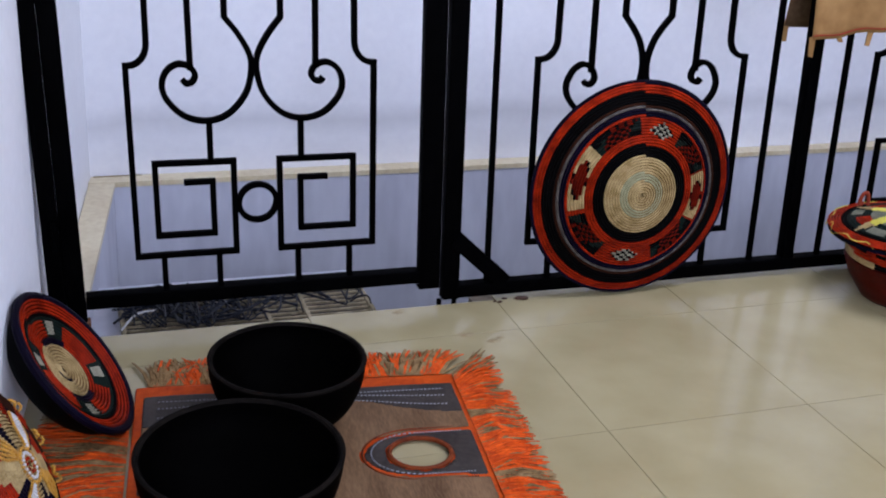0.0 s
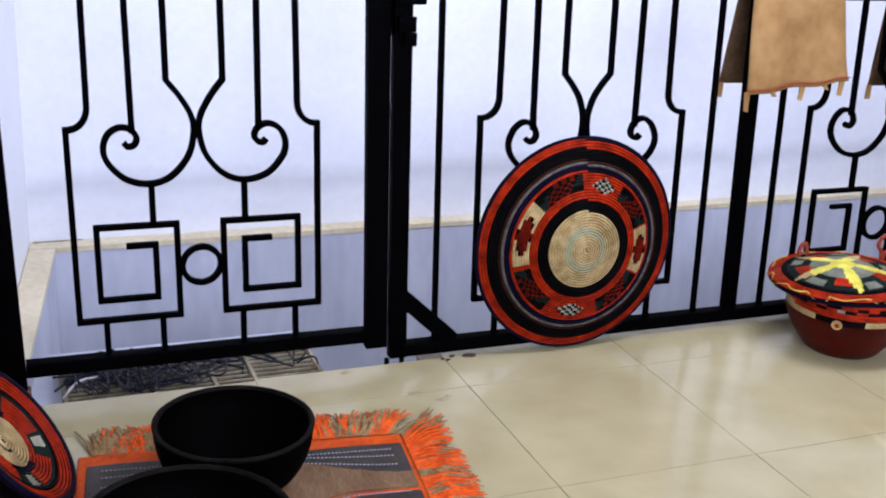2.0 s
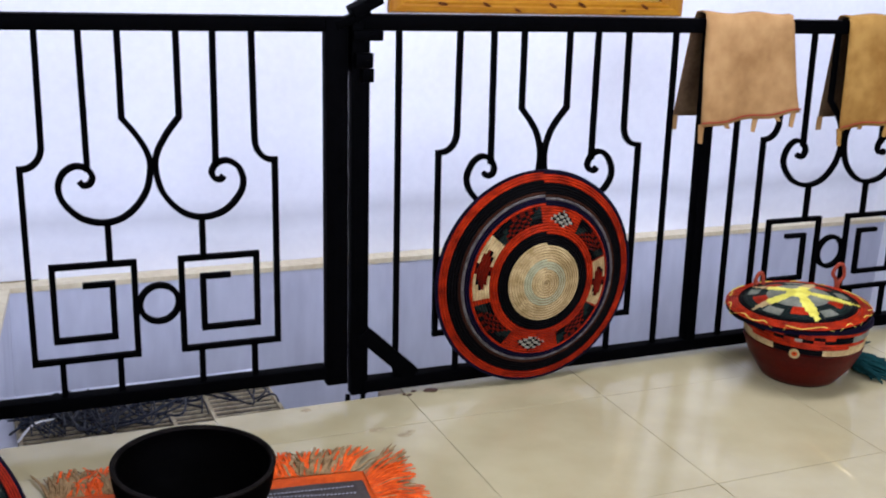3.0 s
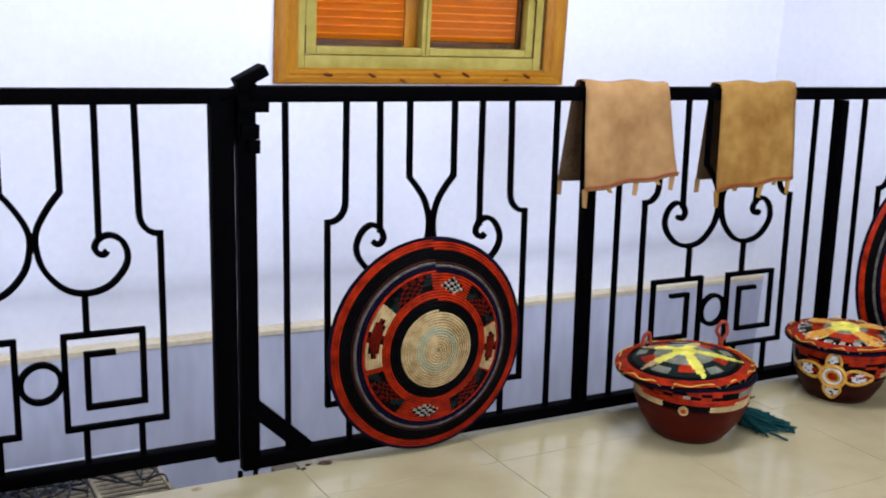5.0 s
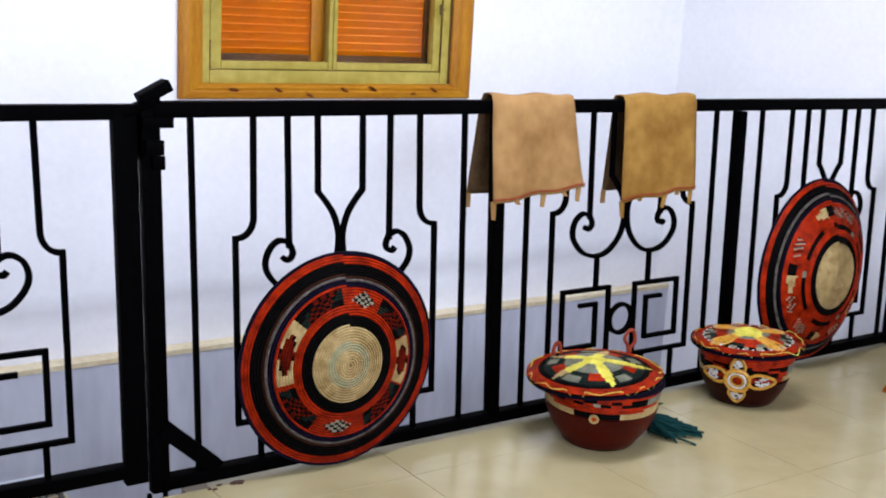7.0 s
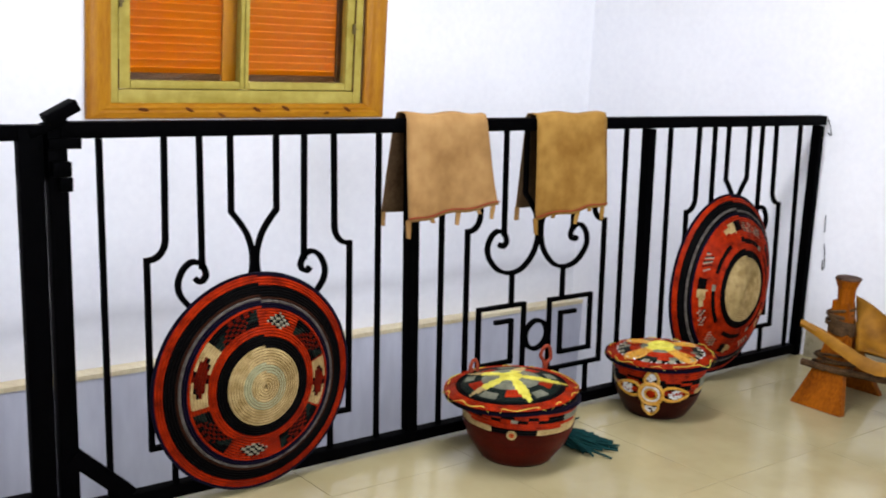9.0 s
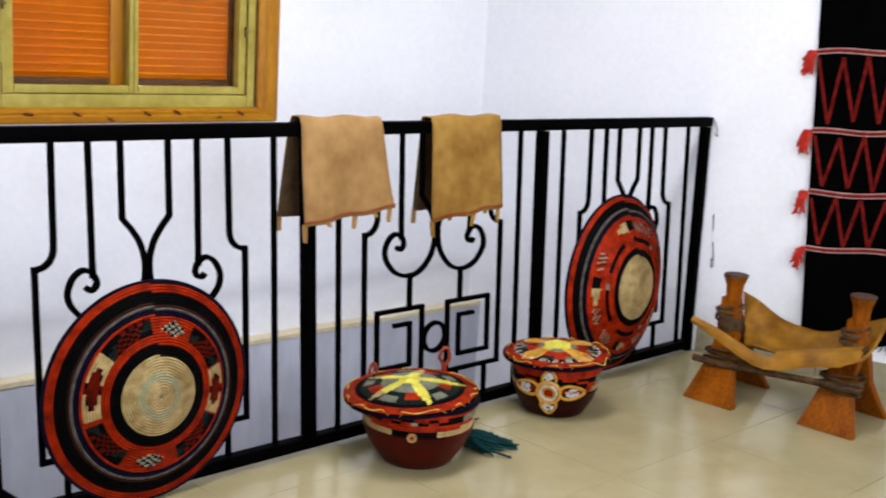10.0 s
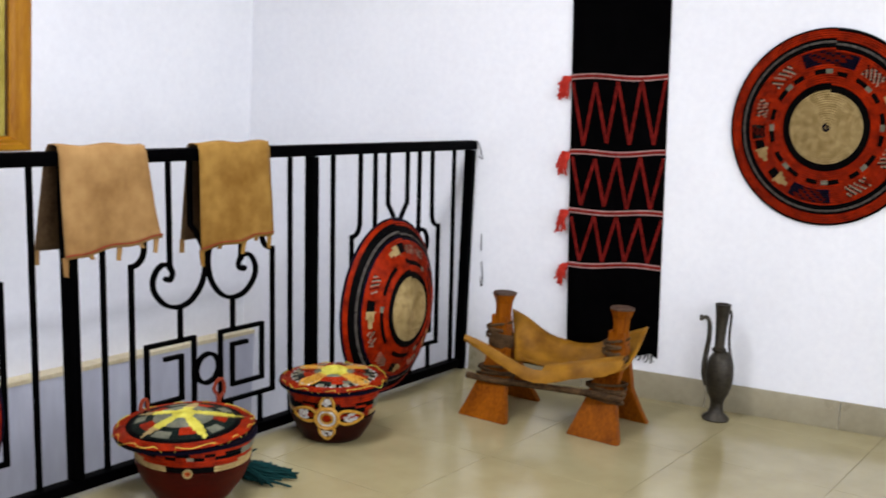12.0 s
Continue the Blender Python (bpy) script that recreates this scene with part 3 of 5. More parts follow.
CRATE = material("pale_dusty_plastic", (0.12, 0.09, 0.045), (0.46, 0.39, 0.25), 0.6, scale=9, fine=60, spec=0.15)
CABLE = material("blue_black_cable", (0.003, 0.0036, 0.006), (0.016, 0.019, 0.030), 0.5, scale=9, fine=60, spec=0.2)
STAIN = material("brown_mortar_smear", (0.22, 0.165, 0.085), (0.33, 0.275, 0.155), 0.8, scale=60, fine=200, spec=0.1)
BRICK = material("red_brown_wood_block", (0.098, 0.042, 0.021), (0.168, 0.077, 0.042), 0.8, scale=12, fine=80, bump=0.3, spec=0.1)


# ---- coiled basketry ----
def coil_disc(R, n, seg, height, colour, start=90.0, bump=0.5):
    """A spiral of n coils, facing +z; colour(r, a): a in degrees clockwise from +y."""
    bm = bmesh.new()
    pitch = R / n
    rows = [[], [], []]
    total = n * seg
    steps = ((0.0, 0.0), (0.24, 0.75 * bump * pitch), (0.62, bump * pitch))
    for s in range(total + 1):
        q = radians(start) - 2 * math.pi * s / seg
        for arr, (extra, up) in zip(rows, steps):
            r = min(pitch * (s / seg + extra) + 0.0005, R * 1.02)
            arr.append(bm.verts.new((r * math.cos(q), r * math.sin(q), height(r / R) + up)))

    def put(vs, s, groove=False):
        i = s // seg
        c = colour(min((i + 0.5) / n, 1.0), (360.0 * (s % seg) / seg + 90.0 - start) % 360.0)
        # darker fibre puts the groove's shade and dirt into the colour
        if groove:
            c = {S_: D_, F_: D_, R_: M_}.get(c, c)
        try:
            bm.faces.new(vs).material_index = c
        except ValueError:
            pass

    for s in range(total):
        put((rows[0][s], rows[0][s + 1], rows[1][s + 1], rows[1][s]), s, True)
        put((rows[1][s], rows[1][s + 1], rows[2][s + 1], rows[2][s]), s)
        if s + seg + 1 <= total:
            put((rows[2][s], rows[2][s + 1], rows[0][s + seg + 1], rows[0][s + seg]), s)
    return bm


def motif(u, v, kind):
    if kind == "w":                       # dotted lozenge
        if abs(u) + abs(v) > 1.05:
            return R_
        return W_ if (math.floor(u * 3.5) + math.floor(v * 3)) % 2 else K_
    if kind == "s":                       # short slanting bars
        k = (u * 2.2 + v * 0.9) % 1.0
        if abs(v) > 0.85:
            return R_
        return W_ if k < 0.3 else (K_ if k < 0.55 else R_)
    if kind == "c":                       # cream block with a stepped lozenge
        d = math.floor(abs(u) * 6) / 6 + 0.55 * math.floor(abs(v) * 3) / 3
        if d < 0.52:
            return M_ if d < 0.36 or (math.floor(u * 6) + math.floor(v * 3)) % 2 else K_
        return S_
    if kind == "t":                       # cream step beside a black block
        if u > 0.2:
            return K_ if abs(v) < 0.8 else R_
        return S_ if abs(v) < 0.25 + 0.75 * (u + 1) / 1.2 else R_
    if kind == "p":                       # dark purple ends, dull red between
        if abs(u) > 0.62 + 0.25 * v:
            return P_
        return M_ if (math.floor(u * 6) + math.floor(v * 3)) % 3 else P_
    if abs(u) > 0.56 + 0.30 * v * (1 if u > 0 else -1):
        return G_ if u * v > -0.2 else K_
    return K_ if (math.floor(u * 6) + math.floor(v * 3.2)) % 2 else M_


def band(a, r, marks, mid, half):
    for c, kind, hw in marks:
        u = ((a - c + 180) % 360 - 180) / hw
        if abs(u) <= 1:
            return motif(u, (r - mid) / half, kind)
    return R_


def tray_a(r, a):
    if r < 0.36:
        return F_ if 0.12 < r < 0.20 else S_
    for lim, c in ((0.44, K_), (0.52, R_)):
        if r < lim:
            return c
    if r < 0.665:
        return band(a, r, ((16, "w", 12), (53, "b", 19), (94, "c", 21), (139, "b", 22), (187, "w", 14), (233, "b", 21), (284, "c", 26), (333, "b", 22)), 0.592, 0.073)
    for lim, c in ((0.705, R_), (0.755, P_)):
        if r < lim:
            return c
    if r < 0.78:
        return N_
    for lim, c in ((0.81, B_), (0.905, K_), (0.98, R_)):
        if r < lim:
            return c
    return P_


def tray_b(r, a):
    if r < 0.36:
        return S_
    for lim, c in ((0.425, K_), (0.50, R_)):
        if r < lim:
            return c
    if r < 0.56:
        k = (a + 8) % 60
        return K_ if k < 40 else (A_ if k < 48 and (a + 8) % 120 < 60 else R_)
    if r < 0.61:
        return R_
    if r < 0.735:
        return band(a, r, ((8, "s", 8), (26, "s", 8), (62, "b", 11), (95, "s", 9), (128, "c", 9), (160, "s", 9), (191, "t", 9), (220, "s", 9), (247, "s", 8), (271, "t", 13), (298, "s", 9), (345, "t", 13)), 0.672, 0.065)
    for lim, c in ((0.77, R_), (0.79, P_), (0.83, K_)):
        if r < lim:
            return c
    if r < 0.85:
        return N_
    for lim, c in ((0.915, K_), (0.985, R_)):
        if r < lim:
            return c
    return P_


def tray_c(r, a):
    if r < 0.035:
        return P_
    if r < 0.365:
        return S_
    for lim, c in ((0.43, K_), (0.52, R_)):
        if r < lim:
            return c
    if r < 0.575:
        k = int(a / 22.5)
        return K_ if 3 < (a % 22.5) < 15 else (A_ if k % 2 and (a % 22.5) > 15 else R_)
    if r < 0.62:
        return R_
    if r < 0.76:
        return band(a, r, ((356, "p", 23), (36, "s", 9), (68, "c", 12), (110, "s", 10), (147, "s", 10), (188, "p", 17), (219, "t", 9), (246, "t", 9), (262, "b", 6), (282, "s", 7), (314, "s", 10)), 0.69, 0.07)
    for lim, c in ((0.785, R_), (0.83, K_)):
        if r < lim:
            return c
    if r < 0.855:
        return N_
    for lim, c in ((0.89, K_), (0.98, R_)):
        if r < lim:
            return c
    return K_


def tray_d(r, a):
    if r < 0.37:
        return P_ if 0.08 < r < 0.14 and 200 < a < 300 else S_
    if r < 0.44:
        return P_ if (a % 180) < 70 else R_
    if r < 0.66:
        k = (a + 25) % 90
        if k < 54:
            return R_
        return W_ if 60 < k < 74 and r > 0.48 else G_
    if r < 0.77:
        return G_ if r < 0.72 else K_
    return R_ if r < 0.955 else P_


def flat_tray(name, label, R, n, deep, colour, m, seg=252):
    ob = new(name)
    ob.empty_display_size = 0.05
    tagged(ob, label, "basket tray", group="woven trays")
    h = lambda r: deep * (1 - min(r, 1.0) ** (2.4 if colour is tray_b else 1.7))
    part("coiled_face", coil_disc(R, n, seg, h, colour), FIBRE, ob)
    back = lathe([(0, deep - 0.008)] + [(R * r, h(r) - 0.008) for r in np.linspace(0.06, 1.0, 14)], 64)
    part("back", back, BLACK if colour is tray_d else STRAW, ob)
    part("rim", sweep(bmesh.new(), [(R * math.cos(q), R * math.sin(q), -0.003) for q in np.linspace(0, 2 * math.pi, 97)[:-1]], 0.010 if colour is tray_d else 0.0065, 8, closed=True), PURPLE if colour is not tray_c else BLACK, ob, "dark bound rim")
    ob.matrix_world = m
    return ob


STAND = Matrix.Rotation(radians(90), 4, "X")


def lean(x, y, z, tilt, yaw=0.0):
    return Matrix.Translation((x, y, z)) @ Matrix.Rotation(radians(yaw), 4, "Z") @ Matrix.Rotation(radians(-tilt), 4, "X") @ STAND


flat_tray("basket_tray", "coiled orange-red and black straw tray leaning on the railing", 0.333, 40, 0.066, tray_a, lean(1.181, -0.042, 0.346, 1.6))
flat_tray("basket_tray", "large coiled red tray with cream blocks leaning on the railing", 0.374, 40, 0.118, tray_b, lean(3.452, -0.035, 0.418, 1.0, 3) @ Matrix.Diagonal((0.95, 1.03, 1, 1)))
flat_tray("basket_tray", "coiled red and black straw tray hung on the wall", 0.413, 42, 0.07, tray_c, Matrix.Translation(on_wall(1.603, 1.312, 0.012)) @ Matrix.Rotation(math.atan2(U.y, U.x), 4, "Z") @ STAND @ Matrix.Diagonal((0.965, 1.008, 1, 1)))
# small tray against the wall beside the gate, standing on the rug
d_nrm = Vector((0.775, -0.12, 0.618)).normalized()
d_side = Vector((0, 0, 1)).cross(d_nrm).normalized()
d_up = d_nrm.cross(d_side)
small = Matrix((d_side, d_up, d_nrm)).transposed().to_4x4()
tray_small = flat_tray("basket_tray", "small purple-rimmed red and black tray leaning on the wall", 0.188, 22, -0.036, tray_d, Matrix.Translation((-0.462, -0.484, 0.168)) @ small)
part("underside", lathe([(0, -0.085), (0.110, -0.085), (0.138, -0.076), (0.166, -0.050), (0.186, -0.014), (0.186, -0.004), (0.176, -0.004), (0.0, -0.070)], 64), BLACK, tray_small, "black woven underside")


# ---- lidded baskets ----
def coil_body(profile, rows, seg, colour, bump):
    """A woven wall on a profile of (r, z) from the foot up; colour(t, a): a in degrees from the front."""
    pts = [Vector((r, 0, z)) for r, z in profile]
    cum = [0.0]
    for a, b in zip(pts, pts[1:]):
        cum.append(cum[-1] + (b - a).length)

    def at(t):
        d = t * cum[-1]
        for i in range(len(pts) - 1):
            if d <= cum[i + 1] + 1e-9:
                return pts[i].lerp(pts[i + 1], (d - cum[i]) / (cum[i + 1] - cum[i]))
        return pts[-1]

    bm = bmesh.new()
    rings = []
    for k in range(2 * rows + 1):
        p = at(k / (2 * rows))
        q = at(min(1, k / (2 * rows) + 0.01)) - at(max(0, k / (2 * rows) - 0.01))
        out = Vector((q.z, 0, -q.x)).normalized() * (bump if k % 2 else 0)
        r, z = p.x + out.x, p.z + out.z
        rings.append([bm.verts.new((r * math.cos(2 * math.pi * j / seg), r * math.sin(2 * math.pi * j / seg), z)) for j in range(seg)])
    for k in range(2 * rows):
        for j in range(seg):
            f = bm.faces.new((rings[k][j], rings[k][(j + 1) % seg], rings[k + 1][(j + 1) % seg], rings[k + 1][j]))
            f.material_index = colour((k // 2 + 0.5) / rows, ((360.0 * (j + 0.5) / seg + 180) % 360) - 180)
    return bm


def chain(parent, name, pts, r, mat, step=1, label=""):
    """A string of beads along pts."""
    bm = bmesh.new()
    for p in pts[::step]:
        bmesh.ops.create_icosphere(bm, subdivisions=1, radius=r, matrix=Matrix.Translation(p))
    return tagged(part(name, bm, mat, parent, label), kind="stuff")


def star(a, r, arms, turn, inner=0.10, outer=0.72, fat=0.5):
    k = ((a - turn + 180 / arms) % (360 / arms) - 180 / arms) / (180 / arms)
    reach = inner + (outer - inner) * max(0.0, 1 - abs(k) / fat)
    return r < reach


def lid_a(r, a):
    if star(a, r, 5, 62, 0.15, 0.80, 0.52):
        k = int(((a - 50 + 36) % 360) / 72)
        return S_ if (k == 3 and r > 0.3) or (k in (1, 2) and r > 0.5) else Y_
    if r < 0.42:
        return A_
    if r < 0.70:
        k = (a + 12) % 72
        if k < 32 and r < 0.63:
            return R_
        if 42 < k < 64 and r > 0.52:
            return A_
        return G_
    if r < 0.79:
        return G_ if r < 0.75 else K_
    return R_ if r < 0.985 else P_


def lid_b(r, a):
    if star(a, r, 4, 40, 0.18, 0.86, 0.6):
        return O_ if r > 0.26 else Y_
    if r < 0.34:
        return A_
    if r < 0.52:
        return R_
    if r < 0.66:
        k = (a + 30) % 60
        return G_ if k < 26 else (A_ if k < 40 else R_)
    if r < 0.76:
        return W_ if int(a / 9) % 2 else K_
    return R_ if r < 0.975 else P_


def body_a(t, a):
    b = abs(a)
    t = 0.46 + (t - 0.64) * 1.50       # the weave above the leather
    if t > 0.86:
        return R_ if t < 0.95 else K_
    if t > 0.70:
        if 54 < b < 96:
            return A_
        if b < 54:
            if b < 5 and 0.75 < t < 0.81:
                return W_
            k = (math.floor((a + 60) / 12) + math.floor(t * 18)) % 2
            return R_ if k and b < 32 else K_
        return K_ if b < 140 else R_
    if b > 24 and t > 0.40 and t < 0.56 + (b - 24) / 60 * 0.16:
        return S_
    if t > 0.60:
        return R_
    return K_


def body_b(t, a):
    b = abs(a)
    if t > 0.84:
        return R_ if t < 0.95 else P_
    if t > 0.62:
        if 66 < b < 96:
            return A_
        return R_ if (math.floor((a + 70) / 17) + math.floor(t * 14)) % 4 == 0 else K_
    if t > 0.55:
        return S_ if b > 60 else R_
    return K_


def basket(label, place, face, rb, rt, hgt, lidR, lid, body, lid_shift):
    ob = thing("lidded_basket", label, "basket", place, face, group="lidded baskets")
    prof = [(rb * 0.98, 0.0), (rb * 1.06, hgt * 0.06), (rb + (rt - rb) * 0.55, hgt * 0.30), (rb + (rt - rb) * 0.80, hgt * 0.52), (rb + (rt - rb) * 0.94, hgt * 0.75), (rt, hgt)]
    part("woven_wall", coil_body(prof, 22, 108, body, 0.0028), FIBRE, ob)
    top_skin = 0.60 if lid is lid_a else 0.48
    skin = [(0, 0.0), (rb * 0.94, 0.0)]
    for z in np.linspace(0.03, top_skin, 9):
        for (r0, z0), (r1, z1) in zip(prof, prof[1:]):
            if z0 <= z * hgt <= z1:
                skin.append((r0 + (r1 - r0) * (z * hgt - z0) / (z1 - z0) + 0.0055, z * hgt))
                break
    skin.append((skin[-1][0] - 0.005, skin[-1][1] + 0.004))
    part("leather_base", lathe(skin, 64), MAROON if lid is lid_a else MAROON_D, ob, "smooth dark red leather base")
    part("rim", sweep(bmesh.new(), [((rt + 0.003) * math.cos(q), (rt + 0.003) * math.sin(q), hgt - 0.002) for q in np.linspace(0, 2 * math.pi, 81)[:-1]], 0.008, 8, closed=True), PURPLE, ob)
    cap = new("lid")
    cap.empty_display_size = 0.03
    cap.parent = ob
    cap.location = (*lid_shift[:2], hgt + 0.012)
    cap.rotation_euler = (radians(lid_shift[2]), radians(lid_shift[3]), 0)
    hh = lambda r: (0.046 if lid is lid_a else 0.034) * (1 - min(r, 1) ** 1.35)
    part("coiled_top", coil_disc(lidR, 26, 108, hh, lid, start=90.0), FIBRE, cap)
    part("underside", lathe([(0, 0.008)] + [(lidR * r, hh(r) - 0.012) for r in np.linspace(0.1, 1.0, 10)] + [(lidR * 1.01, 0.0)], 72), PURPLE, cap)
    pts = []
    wr = random.Random(int(place[0] * 100))
    for k in range(15):
        q0 = 2 * math.pi * (k + wr.uniform(-0.25, 0.25)) / 15
        reach, dip = wr.uniform(0.0, 0.085), wr.uniform(0.0, 0.034)
        for f, s in ((0.0, 0.0), (0.25, 0.6), (0.5, 1.0), (0.72, 0.55)):
            q = q0 + f * 2 * math.pi / 15
            pts.append((lidR * (0.945 + reach * s) * math.cos(q), lidR * (0.945 + reach * s) * math.sin(q), 0.011 - dip * s))
    pts = spline(pts + pts[:1], 3)[:-1]
    part("edge_cord", sweep(bmesh.new(), pts, 0.0015, 5, closed=True), YELLOW, cap, "looped yellow cord round the edge")
    return ob, cap, prof


b1, c1, p1 = basket("round lidded basket with a yellow star and dark red leather base", (2.086, -0.258, 0), -137, 0.115, 0.199, 0.226, 0.228, lid_a, body_a, (0.010, -0.030, 3.5, 2.5))
b2, c2, p2 = basket("round lidded basket with gold bead flower on dark leather", (2.890, -0.196, 0), -145, 0.112, 0.180, 0.218, 0.213, lid_b, body_b, (0.0, 0.0, 2, 1))


def on_body(prof, hgt, z, a, off=0.006):
    for (r0, z0), (r1, z1) in zip(prof, prof[1:]):
        if z0 <= z <= z1:
            r = r0 + (r1 - r0) * (z - z0) / (z1 - z0) + off
            return Vector((r * math.cos(a), r * math.sin(a), z))
    return Vector((prof[-1][0] * math.cos(a), prof[-1][0] * math.sin(a), z))


def ring_on(parent, prof, a, z, r, thick, mat, name="ring", off=0.008, label=""):
    pts = []
    for q in np.linspace(0, 2 * math.pi, 25)[:-1]:
        zz = z + r * math.sin(q)
        rad = on_body(prof, 0, zz, a).xy.length
        pts.append(on_body(prof, 0, zz, a + r * math.cos(q) / rad, off))
    return part(name, sweep(bmesh.new(), pts, thick, 6, closed=True), mat, parent, label)


def disc_on(parent, prof, a, z, r, mat, name, off=0.008, stretch=1.0):
    bm = bmesh.new()
    rad0 = on_body(prof, 0, z, a).xy.length
    mid = bm.verts.new(on_body(prof, 0, z, a, off + 0.003))
    vs = []
    for q in np.linspace(0, 2 * math.pi, 21)[:-1]:
        vs.append(bm.verts.new(on_body(prof, 0, z + r * math.sin(q), a + stretch * r * math.cos(q) / rad0, off)))
    for i in range(20):
        bm.faces.new((mid, vs[i], vs[(i + 1) % 20]))
    return part(name, bm, mat, parent)


ring_on(b1, p1, radians(-2), 0.140, 0.0125, 0.0045, STRAW, "ring", 0.008, "cream ring sewn on the front")
ring_on(b1, p1, radians(-2), 0.140, 0.006, 0.003, ORANGE, "ring", 0.009)
# gold flower of beads on the second basket
fa, fz = radians(-3), 0.119
ring_on(b2, p2, fa, fz, 0.043, 0.008, GOLD, "flower_ring", 0.010, "gold bead ring")
ring_on(b2, p2, fa, fz, 0.030, 0.0045, BEAD, "flower_ring", 0.011, "white bead ring")
ring_on(b2, p2, fa, fz, 0.021, 0.004, GOLD, "flower_ring", 0.012)
disc_on(b2, p2, fa, fz, 0.014, RED, "flower_heart", 0.013)
for dx, dz, w, h in ((-0.092, 0.008, 0.052, 0.036), (0.092, 0.004, 0.052, 0.036), (0, 0.064, 0.034, 0.030), (0, -0.062, 0.038, 0.030)):
    pts, dots = [], []
    for q in np.linspace(0, 2 * math.pi, 33)[:-1]:
        c, s = math.cos(q), math.sin(q)
        if dz == 0.008 or dz == 0.004:
            x, z = dx + w * c, dz + h * s * (1 - 0.55 * (c * (1 if dx > 0 else -1) + 1) / 2)
        else:
            x, z = dx + w * c * (1 - 0.6 * (s * (1 if dz > 0 else -1) + 1) / 2), dz + h * s
        rad = on_body(p2, 0, fz + z, fa).xy.length
        pts.append(on_body(p2, 0, max(0.012, fz + z), fa + x / rad, 0.010))
    part("petal_edge", sweep(bmesh.new(), pts, 0.0062, 6, closed=True), GOLD, b2, "gold bead petal outline")
    rnd = random.Random(int(1000 * (dx + 2 * dz)) + 7)
    for i in range(30):
        q, rr = rnd.uniform(0, 6.28), math.sqrt(rnd.uniform(0, 0.5))
        x, z = dx + w * 0.75 * rr * math.cos(q), dz + h * 0.75 * rr * math.sin(q)
        rad = on_body(p2, 0, fz + z, fa).xy.length
        dots.append(on_body(p2, 0, fz + z, fa + x / rad, 0.010))
    chain(b2, "petal_beads", dots, 0.0048, BEAD)
# beads on the lids
chain(c2, "edge_beads", [Vector((0.166 * math.cos(q), 0.166 * math.sin(q), 0.013)) for q in np.linspace(0, 6.28, 60)], 0.0042, BEAD, 2)
part("lid_ring", sweep(bmesh.new(), [(0.040 * math.cos(q), 0.040 * math.sin(q), 0.032) for q in np.linspace(0, 6.28, 29)[:-1]], 0.011, 8, closed=True), YELLOW, c2, "thick yellow ring in the middle of the lid")
for k in range(4):
    q0 = radians(50 + 90 * k)
    pts = []
    for s in np.linspace(0, 2 * math.pi, 25)[:-1]:
        rr = 0.108 + 0.068 * math.cos(s)
        pts.append((rr * math.cos(q0 + 0.26 * math.sin(s)), rr * math.sin(q0 + 0.26 * math.sin(s)), 0.010 + 0.022 * (1 - (rr / 0.213) ** 1.6) - 0.005))
    part("lid_petal", sweep(bmesh.new(), pts, 0.0055, 6, closed=True), GOLD, c2, "gold bead petal outline")


# leather loops at the back of the first basket and its teal tassels
def local(ob, p):
    return ob.matrix_world.inverted() @ Vector(p)


bpy.context.view_layer.update()
for (x, y, z0, z1, w) in ((2.292, -0.165, 0.17, 0.338, 0.022), (2.035, -0.072, 0.2, 0.298, 0.015)):
    pts = [local(b1, p) for p in spline([(x - 0.004, y, z0), (x - 0.006, y, z0 + 0.6 * (z1 - z0)), (x - w, y + 0.004, z1 - 0.035), (x - w * 0.7, y, z1 - 0.008), (x + w * 0.1, y, z1), (x + w * 0.8, y, z1 - 0.012), (x + w * 0.9, y - 0.004, z1 - 0.045), (x + 0.004, y, z0 + 0.55 * (z1 - z0)), (x + 0.004, y, z0)], 6)]
    part("carrying_loop", tube(pts, 0.0065, 7), CORD_RED, b1, "twisted rust leather loop")
    part("loop_binding", tube([local(b1, (x, y, z0 + 0.03)), local(b1, (x, y, z0 + 0.06))], 0.011, 8), BLACK, b1)
rnd = random.Random(4)
for base, tip, spread, n, nm in (((2.255, -0.315, 0.062), (2.39, -0.335, 0.004), 0.046, 150, "tassel"), ((2.31, -0.15, 0.05), (2.47, -0.115, 0.004), 0.018, 40, "tassel")):
    bm = bmesh.new()
    for i in range(n):
        e = (tip[0] + rnd.uniform(-0.10, 0.06), tip[1] + rnd.gauss(0, spread), rnd.uniform(0.003, 0.02))
        m1 = [base[j] + (e[j] - base[j]) * 0.45 + rnd.gauss(0, 0.01) for j in range(2)] + [0.035 + rnd.uniform(-0.015, 0.02)]
        pts = [local(b1, p) for p in spline([[b + rnd.gauss(0, 0.006) for b in base], m1, e], 4)]
        sweep(bm, pts, 0.0036, 4, taper=[1.0] * 6 + [0.9] * (len(pts) - 7) + [0.75])
    part(nm, bm, TEAL, b1, "dark teal wool tassel lying on the floor", smooth=False)
    bm = tube([local(b1, (base[0] - 0.03, base[1] + 0.01, base[2] + 0.03)), local(b1, base), local(b1, (base[0] + 0.035, base[1] - 0.002, base[2] - 0.012))], 0.009, 8)
    part("tassel_knot", bm, CORD_RED, b1)


